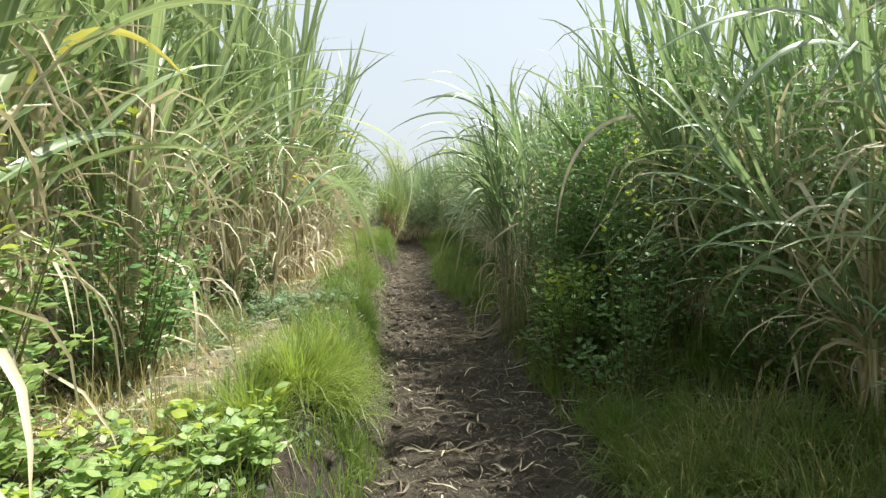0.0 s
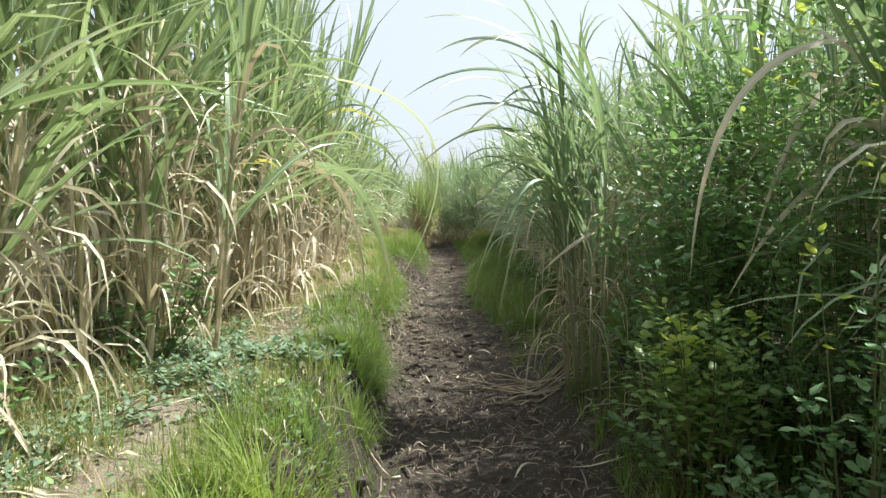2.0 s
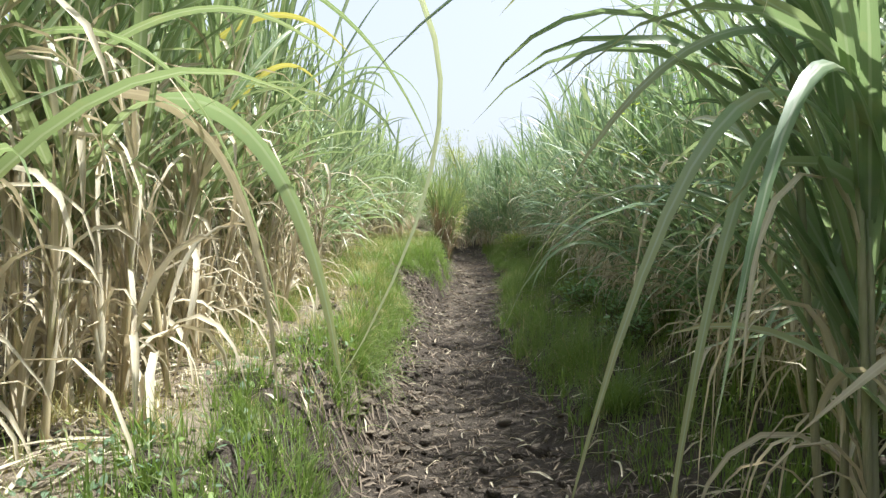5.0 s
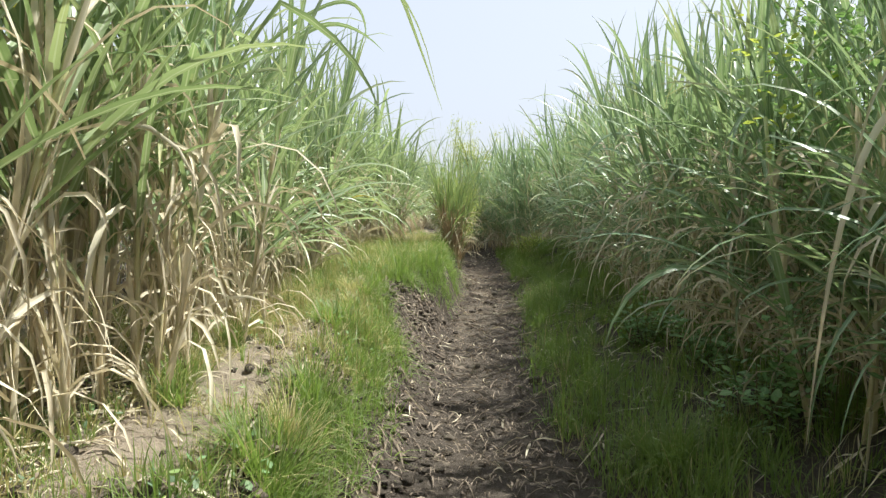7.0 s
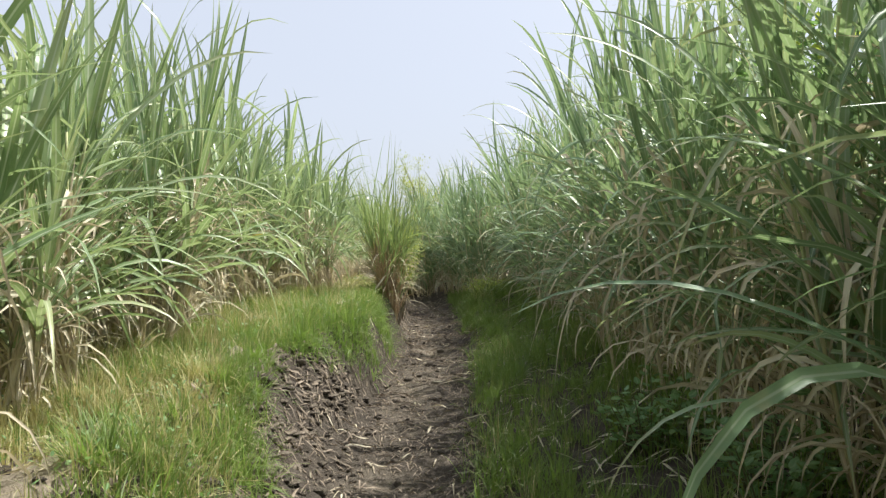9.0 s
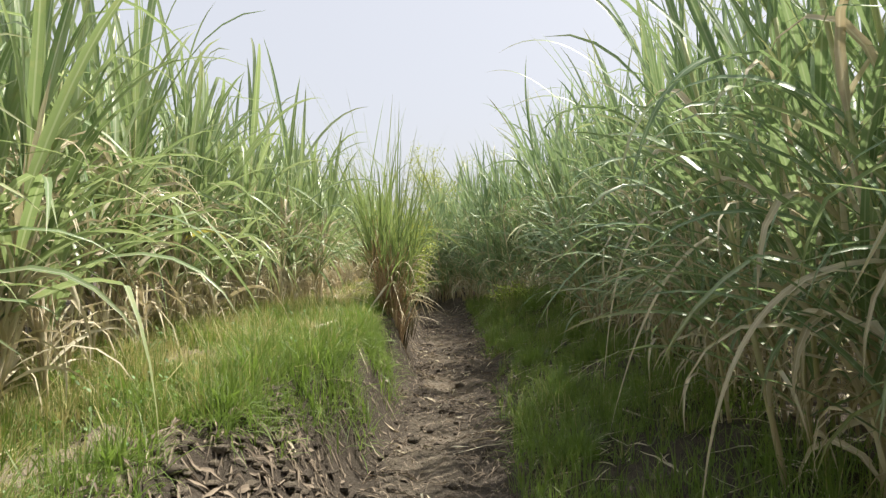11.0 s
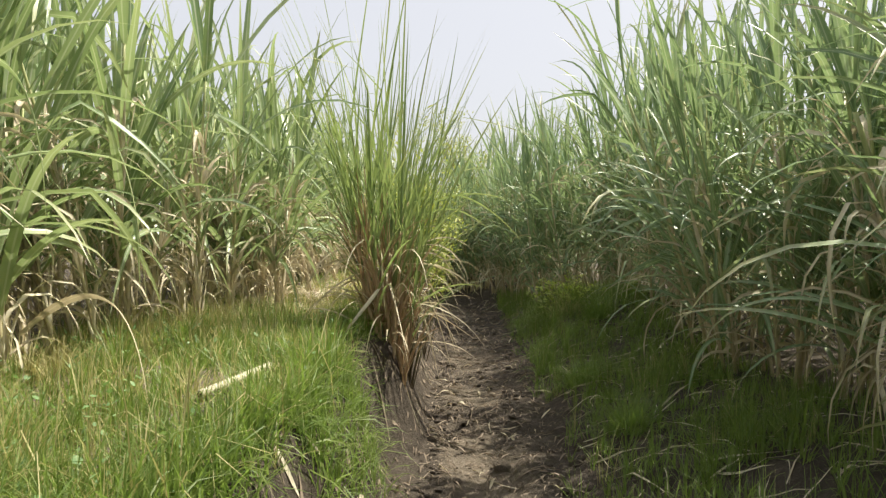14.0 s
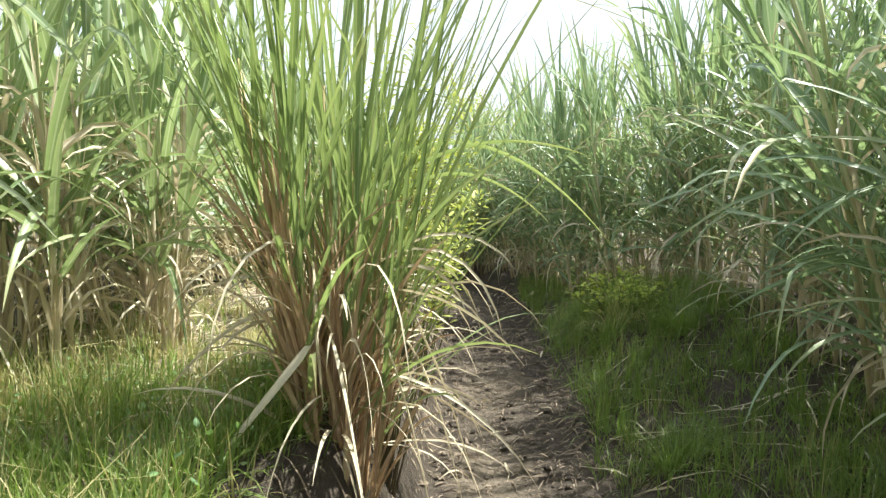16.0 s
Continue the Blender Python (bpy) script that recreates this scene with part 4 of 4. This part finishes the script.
# young-leaf green stands in for sunlight on the grassy hump
weed("verge_weed", 1.0, 22.5, 0.5, 0.6, 44, 20, 0.06, WEED_YOUNG, None, 0, 0.3, label="yellow-green weed on the verge, coloured as if in sun", narrow=0.5)



def small_tree(cx, cy, height, spread):
    """A slender tree: tapered trunk, forking limbs and a loose crown of small leaves."""
    cz = float(ground_z(cx, cy)) - 0.05
    top = new("tree")
    top.location = (cx, cy, cz)
    s = Shape()
    ts = np.linspace(0, 1, 10)
    trunk = np.stack([0.12 * np.sin(2.5 * ts), 0.1 * ts ** 2, 0.62 * height * ts], -1)
    tube(s, trunk, 0.07 * (1 - 0.6 * ts), 8)
    part("trunk", s.mesh("trunk", [WEED_STEM]), top)
    leaves = Shape()
    for k in range(22):
        t = rng.uniform(0.35, 1.0)
        b = np.array([np.interp(t, ts, trunk[:, q]) for q in range(3)])
        a, out = rng.uniform(0, 6.28), spread * rng.uniform(0.35, 1.0)
        tip = np.array([out * math.cos(a), out * math.sin(a), min(height, b[2] + height * rng.uniform(0.15, 0.45))])
        us = np.linspace(0, 1, 7)[:, None]
        line = b + (tip - b) * us + np.array([0, 0, 0.25]) * us * (1 - us)
        s = Shape()
        tube(s, line, 0.022 * (1.15 - us[:, 0]), 5)
        part("limb", s.mesh("limb", [WEED_STEM]), top)
        for j in range(5):
            c = line[rng.integers(2, 7)] + rng.normal(0, 0.14, 3)
            n = 70
            at = c + rng.normal(0, 0.15, (n, 3)) * (1, 1, 0.8)
            ln = rng.uniform(0.05, 0.12, n)
            blades(leaves, at, up_ways(rng.uniform(0, 6.28, n), rng.uniform(0.4, 1.8, n)), ln, ln * 0.35, 4.0, 3, "oval", thin=True)
    tagged(part("crown", leaves.mesh("crown", [FEATHER]), top, label="loose yellow-green crown"), kind="stuff")
    tagged(top, "slender pale green tree behind the cane ending the lane", "tree")


small_tree(-0.9, 33.5, 5.2, 1.25)


# ---- grass ----
def grass(name, label, count, pick, tall, mat, wide=0.0055, lean=0.35, tuft=11):
    """Grass in small tufts, blades leaning out of each."""
    x0, x1, y0, y1, weight = pick
    many = count // tuft
    xs, ys = rng.uniform(x0, x1, many * 5), rng.uniform(y0, y1, many * 5)
    keep = rng.random(many * 5) < weight(xs, ys)
    xs, ys = np.repeat(xs[keep][:many], tuft), np.repeat(ys[keep][:many], tuft)
    n = len(xs)
    strong = np.repeat(rng.uniform(0.55, 1.35, n // tuft), tuft)
    az = rng.uniform(0, 6.28, n)
    r = np.abs(rng.normal(0, 0.028, n)) * strong
    px, py = xs + r * np.cos(az), ys + r * np.sin(az)
    base = np.stack([px, py, ground_z(px, py) - 0.01], -1)
    ln = tall * strong * rng.uniform(0.4, 1.2, n) * (1 + 0.45 * lattice_noise(xs, ys, 2.2, 8) + 0.2 * lattice_noise(xs, ys, 6.0, 9))
    s = Shape()
    blades(s, base, up_ways(az + rng.normal(0, 0.5, n), np.abs(rng.normal(0.15, lean, n))), ln, wide * rng.uniform(0.6, 1.4, n), rng.uniform(1.5, 7.0, n), 3, "grass", thin=True, twist=rng.normal(0, 0.8, n))
    tagged(new(name, s.mesh(name, [mat])), label, "grass", kind="stuff")


grass("grass", "bright green grass along the crest of the bank", 56000, (-3.0, 0.2, 0.3, 25, lambda x, y: crest(x, y) * (1 - 0.45 * ease(8.5, 9.5, y) * ease(15, 14, y))), 0.17, GRASS, 0.006, 0.6)
grass("grass", "lush tangled green grass at the edge of the bank", 16000, (-2.0, -0.5, 13, 19, lambda x, y: crest(x, y) * ease(-1.9, -1.3, x - lane_centre(y))), 0.18, GRASS, 0.0075, 0.8, 6)
grass("grass", "yellowing dry grass on the sandy strip", 22000, (-3.0, -0.5, 0.3, 27, strip), 0.17, GRASS_STRAW, 0.0055, 0.5)
grass("grass", "yellowing blades among the grass of the bank", 42000, (-3.0, -0.5, 9, 20, lambda x, y: crest(x, y) * (1 - (0.15 + 0.5 * ease(13.5, 15.5, y)) * ease(-1.9, -1.3, x - lane_centre(y)))), 0.19, GRASS_STRAW, 0.0055, 0.7)
grass("grass", "tall thin yellowed grass stems on the bank", 2600, (-3.0, -0.6, 9, 19, crest), 0.38, GRASS_STRAW, 0.0055, 0.45, 3)
grass("grass", "lush dark green grass on the shaded verge", 54000, (0.2, 2.6, 0.3, 27, verge), 0.27, GRASS, 0.0065, 0.45)
grass("grass", "yellowing grass stems in the verge", 3500, (0.2, 2.6, 0.3, 27, verge), 0.34, GRASS_STRAW, 0.004, 0.4)


def ground_cover(label, count, pick, leaf, mat, rise=0.07):
    """Small round-leaved plants matted over the ground."""
    x0, x1, y0, y1, weight = pick
    xs, ys = rng.uniform(x0, x1, count * 5), rng.uniform(y0, y1, count * 5)
    patch = np.clip(0.5 + 1.3 * lattice_noise(xs, ys, 2.6, 21), 0, 1)
    keep = rng.random(count * 5) < weight(xs, ys) * patch
    xs, ys = xs[keep][:count], ys[keep][:count]
    n, s = len(xs), Shape()
    ln = leaf * rng.uniform(0.5, 1.4, n)
    base = np.stack([xs, ys, ground_z(xs, ys) + rise * rng.random(n) ** 1.5], -1)
    blades(s, base, up_ways(rng.uniform(0, 6.28, n), rng.uniform(0.5, 1.6, n)), ln, ln * rng.uniform(0.3, 0.7, n), 4.0, 3, "oval", 0.12, rng.normal(0, 0.6, n), thin=True)
    tagged(new("ground_weeds", s.mesh("ground_weeds", [mat])), label, "weeds", kind="stuff")


def low_strip(x, y):
    d = x - lane_centre(y)
    return ease(-2.4, -2.0, d) * ease(-0.75, -1.0, d) * (0.25 + 0.75 * ease(6.2, 5.2, y) * ease(2.6, 4.6, y)) * (1 - 0.97 * sand_patch(x, y))


ground_cover("dull green small-leaved weeds matted on the sandy strip", 11000, (-2.4, -0.3, 0.8, 9.5, low_strip), 0.032, GREY_WEED)
def brow_edge(x, y):
    """The broken edge where grass hangs over the lane."""
    edge = np.interp(y, [8, 12.2, 13.3, 14, 14.6, 15.2, 15.7, 16.2, 17.2, 17.6, 17.9], [-0.85, -0.95, -1.3, -1.4, -1.15, -1.02, -0.86, -0.78, -0.78, -0.84, -0.95])
    return np.exp(-(((x - edge - 0.05) / 0.12) ** 2)) * ease(8, 9, y) * ease(18.0, 17.8, y) * ease(-0.5, 0.1, lattice_noise(x, y, 3.1, 61))


ground_cover("small green leafy weeds among the grass of the bank", 4500, (-2.6, -0.6, 9, 19, crest), 0.03, WEED, 0.14)
grass("grass", "long grass hanging over the broken edge of the bank", 18000, (-1.6, -0.5, 8, 18, brow_edge), 0.26, GRASS, 0.007, 0.9, 9)
ground_cover("pale green small-leaved weeds matted on the sandy strip", 1500, (-2.4, -0.3, 0.8, 9.5, low_strip), 0.034, WEED_SUNLIT, 0.1)
grass("grass", "short wispy grass among the litter of the strip", 7000, (-2.4, -0.5, 0.8, 9.5, low_strip), 0.11, GRASS_STRAW, 0.004, 0.7, 7)
grass("grass", "short green grass among the litter of the strip", 12000, (-2.4, -0.5, 0.8, 9.5, low_strip), 0.09, GRASS, 0.0045, 0.7, 7)


def tussock(x, y, r, tall, n, mat, label):
    a, q = rng.uniform(0, 6.28, n), r * np.sqrt(rng.random(n))
    z = float(ground_z(x, y))
    px, py = x + 0.5 * q * np.cos(a), y + 0.5 * q * np.sin(a)
    s = Shape()
    blades(s, np.stack([px - x, py - y, ground_z(px, py) - z - 0.01], -1), up_ways(a + rng.normal(0, 0.7, n), 0.15 + 1.0 * q / r * rng.uniform(0.2, 1.1, n)), tall * rng.uniform(0.25, 1.2, n), rng.uniform(0.004, 0.008, n), rng.uniform(1.5, 6.5, n), 4, "grass", thin=True)
    ob = new("grass_tussock", s.mesh("grass_tussock", [mat]))
    ob.location = (x, y, z)
    tagged(ob, label, "grass", kind="stuff")


for x, y, r, h, n in ((-0.74, 2.45, 0.18, 0.34, 600), (-0.62, 2.8, 0.19, 0.38, 700), (-0.57, 3.15, 0.19, 0.4, 700), (-0.54, 3.5, 0.19, 0.38, 700), (-0.52, 3.9, 0.19, 0.36, 600), (-0.55, 4.5, 0.14, 0.22, 160), (-0.52, 5.4, 0.15, 0.24, 260), (-0.62, 6.0, 0.2, 0.32, 600), (-0.6, 6.5, 0.2, 0.32, 600), (-0.64, 7.0, 0.18, 0.3, 500), (-0.68, 7.5, 0.18, 0.28, 300), (-0.85, 9.3, 0.24, 0.34, 500), (-0.95, 10.2, 0.2, 0.3, 400), (-1.2, 11.6, 0.25, 0.3, 500), (-1.25, 15.2, 0.22, 0.28, 400)):
    tussock(x, y, r, h, n, GRASS_FRESH if y < 4.2 else GRASS, "lush green grass tussock on the crest of the bank")
for x, y, r, h, n in ((1.0, 1.9, 0.25, 0.4, 600), (1.3, 2.0, 0.28, 0.48, 700), (1.65, 2.1, 0.28, 0.5, 700), (1.05, 2.5, 0.25, 0.42, 600), (1.4, 2.6, 0.28, 0.5, 700), (1.75, 2.8, 0.28, 0.5, 600), (1.1, 3.1, 0.25, 0.42, 600), (1.45, 3.2, 0.28, 0.5, 600), (1.15, 3.7, 0.22, 0.4, 500), (0.95, 9.2, 0.25, 0.4, 500), (0.85, 10.4, 0.25, 0.38, 500), (0.8, 15.2, 0.25, 0.34, 400), (0.95, 16.6, 0.25, 0.34, 400), (0.9, 18.4, 0.25, 0.34, 400), (0.8, 19.8, 0.25, 0.3, 400), (0.8, 21.9, 0.3, 0.42, 500), (1.1, 22.3, 0.3, 0.42, 500), (0.75, 22.8, 0.3, 0.42, 500), (1.3, 21.6, 0.3, 0.4, 500)):
    tussock(x, y, r, h, n, GRASS, "dark green grass tussock on the shaded verge")
for x, y, r, h, n in ((1.2, 1.8, 0.3, 0.46, 260), (1.55, 2.35, 0.32, 0.5, 300), (1.25, 2.85, 0.3, 0.46, 260), (1.6, 3.0, 0.3, 0.5, 260), (0.95, 22.1, 0.3, 0.42, 300), (1.2, 22.8, 0.3, 0.4, 300)):
    tussock(x, y, r, h, n, GRASS_STRAW, "yellowing grass tussock on the shaded verge")


for k in range(80):
    y = rng.uniform(9.3, 18.2)
    x = rng.uniform(float(left_edge(y)) + 0.15, float(np.interp(y, [9, 12.2, 14, 15.2, 16, 17.3, 18.2], [-0.85, -0.95, -1.4, -1.1, -0.9, -0.9, -1.2])))
    if sand_patch(x, y) < 0.3 and math.hypot(x + 1.14, y - 16.75) > 0.6:
        tussock(x, y, rng.uniform(0.1, 0.24), rng.uniform(0.16, 0.34), 170, GRASS_STRAW if rng.random() < 0.35 else GRASS, "small uneven grass tussock on the bank")


# ---- litter, clods, fallen cane ----
def litter(name, label, count, weight, length, width, mat, box, segs=5):
    x0, x1, y0, y1 = box
    xs, ys = rng.uniform(x0, x1, count * 5), rng.uniform(y0, y1, count * 5)
    keep = rng.random(count * 5) < weight(xs, ys)
    xs, ys = xs[keep][:count], ys[keep][:count]
    n, s = len(xs), Shape()
    az = rng.uniform(0, 6.28, n)
    ln = length * rng.uniform(0.3, 1.3, n) ** 1.5
    blades(s, np.stack([xs, ys, 0 * xs], -1), up_ways(az, np.full(n, 1.57)), ln, width * rng.uniform(0.5, 1.3, n), 0.0, segs, fold=0.35, twist=rng.normal(0, 0.9, n), wave=0.4, thin=segs < 4)
    k = 2 if segs < 4 else 3
    per = k * (segs + 1)
    v = s.v[0]
    ring = (np.arange(len(v)) // k) % (segs + 1) / segs
    curl = np.repeat(rng.uniform(0, 0.035, n) * min(1, length / 0.1), per) * np.sin(np.pi * ring)
    v[:, 0] += np.repeat(rng.normal(0, 0.25, n) * ln, per) * ring ** 2
    v[:, 2] += ground_z(v[:, 0], v[:, 1]) + 0.010 + curl
    tagged(new(name, s.mesh(name, [mat])), label, "leaf litter", kind="stuff")


def in_lane(x, y):
    d = x - lane_centre(y)
    return ease(-0.75, -0.5, d) * ease(1.0, 0.5, d)


def on_bank(x, y):
    d = x - lane_centre(y)
    return (0.25 + 0.75 * ease(-1.2, -1.9, d)) * ease(-3.0, -2.7, d) * ease(-0.8, -1.1, d) * (1 - 0.85 * sand_patch(x, y))


LITTER = leaf_material("leaf_litter", (0.10, 0.075, 0.055), (0.32, 0.255, 0.19), (0.34, 0.28, 0.21), (0.10, 0.07, 0.05), (0.4, 0.3, 0.2), 0.1, 0.8)
litter("leaf_litter", "brown dead leaf litter trodden into the lane", 5200, in_lane, 0.12, 0.012, LITTER, (-1.4, 1.6, 0.5, 27))
litter("leaf_litter", "small brown flakes of broken leaf in the lane", 9000, in_lane, 0.045, 0.011, LITTER, (-1.4, 1.6, 0.5, 24), 2)
litter("leaf_litter", "pale torn leaf pieces scattered in the lane", 350, in_lane, 0.18, 0.016, CANE_DRY, (-1.4, 1.6, 0.5, 27))
litter("leaf_litter", "long straw-coloured dead leaves scattered on the bank", 2400, on_bank, 0.34, 0.014, CANE_DRY, (-3.0, 0.2, 0.5, 14))
litter("leaf_litter", "long dead leaves under the cane beside the lone clump", 500, lambda x, y: ease(-0.9, -1.2, x), 0.4, 0.016, CANE_DRY, (-2.9, -0.9, 18.4, 23))
litter("leaf_litter", "broken straw-coloured leaf scraps on the sandy strip", 5000, on_bank, 0.075, 0.012, CANE_DRY, (-3.0, 0.2, 0.8, 12), 2)
litter("leaf_litter", "rotted brown leaf scraps on the sandy strip", 4500, on_bank, 0.08, 0.014, LITTER, (-3.0, 0.2, 0.8, 12), 2)
litter("leaf_litter", "brown leaf scraps caught on the bank slope", 1500, lambda x, y: ease(-1.15, -1.0, x - lane_centre(y)) * ease(-0.45, -0.6, x - lane_centre(y)), 0.14, 0.012, LITTER, (-1.6, 0.2, 8, 15))
litter("leaf_litter", "dead leaves fallen on the verge", 1200, lambda x, y: ease(0.5, 0.9, x - lane_centre(y)) * ease(2.3, 2.0, x), 0.36, 0.013, CANE_DRY, (0.2, 2.4, 0.5, 26))


def clods():
    q = np.linspace(-1, 1, 3)
    faces, pts = [], []
    for axis in range(3):
        for sgn in (-1, 1):
            o = len(pts)
            for a in q:
                for b in q:
                    p = [0, 0, 0]
                    p[axis], p[(axis + 1) % 3], p[(axis + 2) % 3] = sgn, a, b
                    pts.append(p)
            for i in range(2):
                for j in range(2):
                    k = o + i * 3 + j
                    faces.append((k, k + 3, k + 4, k + 1) if sgn > 0 else (k, k + 1, k + 4, k + 3))
    ball, faces = unit(np.array(pts, float)), np.array(faces)
    s = Shape()
    count = 0
    while count < 1700:
        y = rng.uniform(1, 24)
        d = rng.normal(-0.55, 0.25) if rng.random() < 0.6 else rng.uniform(-1.7, 0.8)
        if y > 15.2 and d < -0.4:
            continue
        if y < 7 and rng.random() < 0.7:
            continue
        x = float(lane_centre(y)) + d
        r = rng.gamma(2.0, 0.0055) + 0.005
        wob = 1 + 0.25 * np.sin(ball @ rng.normal(0, 2.5, (3, 3))).sum(1, keepdims=True) / 1.5
        v = ball * wob * r * rng.uniform(0.7, 1.3, 3) * (1.2, 1.2, 0.75) + (x, y, float(ground_z(x, y)) + 0.15 * r)
        s.add(v, faces, ball[:, :2])
        count += 1
    for k in range(560):
        y = rng.uniform(8.5, 15.2)
        d = rng.normal(-0.7, 0.17)
        x = float(lane_centre(y)) + d
        r = rng.uniform(0.01, 0.034)
        wob = 1 + 0.3 * np.sin(ball @ rng.normal(0, 2.2, (3, 3))).sum(1, keepdims=True) / 1.5
        v = ball * wob * r * rng.uniform(0.7, 1.4, 3) * (1.5, 1.3, 0.45) + (x, y, float(ground_z(x, y)) - 0.05 * r)
        s.add(v, faces, ball[:, :2])
    me = s.mesh("soil_clods", [SOIL])
    me.attributes.new("litter_shade", "FLOAT", "POINT").data.foreach_set("value", np.where(np.arange(len(me.vertices)) < 1700 * len(ball), 0.75, 0.6).astype(np.float32))
    tagged(new("soil_clods", me), "crumbled pale soil clods on the bank slope", "soil clods", kind="stuff")


clods()


def cut_cane(a, b, r):
    """A short cut length of cane lying on the grass."""
    a, b = np.array(a), np.array(b)
    top = new("cut_cane")
    top.location = (a + b) / 2
    ts = np.linspace(0, 1, 13)[:, None]
    line = a + (b - a) * ts - (a + b) / 2
    swell = np.where(np.arange(13) % 4 == 0, 1.14, 1.0)
    s = Shape()
    tube(s, line, r * swell, 10)
    part("stalk", s.mesh("stalk", [PALE_CANE]), top)
    way = unit(b - a)
    s = Shape()
    tube(s, np.array([line[0] - way * 0.004, line[0] + way * 0.01]), [r * 0.8, r * 1.02], 10)
    part("cut_end", s.mesh("cut_end", [CUT_END]), top, label="dark rotted cut end")
    tagged(top, "short pale cut length of cane lying on grass", "cane")


PALE_CANE = stem_material("weathered_cane", (0.55, 0.5, 0.36), (0.6, 0.55, 0.42), (0.7, 0.66, 0.54))


def fallen_stalks():
    for k in range(14):
        cx, cy = (0.62 + rng.normal(0, 0.1), 7.25 + rng.normal(0, 0.2))
        a, ln, bow = rng.normal(0.0, 0.55), rng.uniform(0.35, 0.9), rng.uniform(-0.12, 0.22)
        ts = np.linspace(-0.5, 0.5, 12)
        x = cx + ts * ln * math.cos(a) - bow * (ts * 2) ** 2 * math.sin(a)
        y = cy + ts * ln * math.sin(a) + bow * (ts * 2) ** 2 * math.cos(a)
        z = ground_z(x, y) + 0.012 + rng.uniform(0, 0.03)
        s = Shape()
        tube(s, np.stack([x - cx, y - cy, z], -1), rng.uniform(0.004, 0.009) * np.ones(12), 5)
        ob = new("fallen_stalk", s.mesh("fallen_stalk", [CANE_DRY_STEM]))
        ob.location = (cx, cy, 0)
        tagged(ob, "curved dead cane stalk lying across the lane", "fallen stalk", "fallen stalks in the lane")


CANE_DRY_STEM = stem_material("dead_stalk", (0.26, 0.2, 0.14), (0.4, 0.33, 0.24), (0.52, 0.45, 0.34), 0.8)
fallen_stalks()
cut_at = np.array([[-1.2, 16.7], [-1.08, 17.17]])
cut_z = np.maximum(ground_z(cut_at[:, 0], cut_at[:, 1]) + 0.045, 0.83)
cut_cane((*cut_at[0], cut_z[0]), (*cut_at[1], cut_z[1]), 0.016)
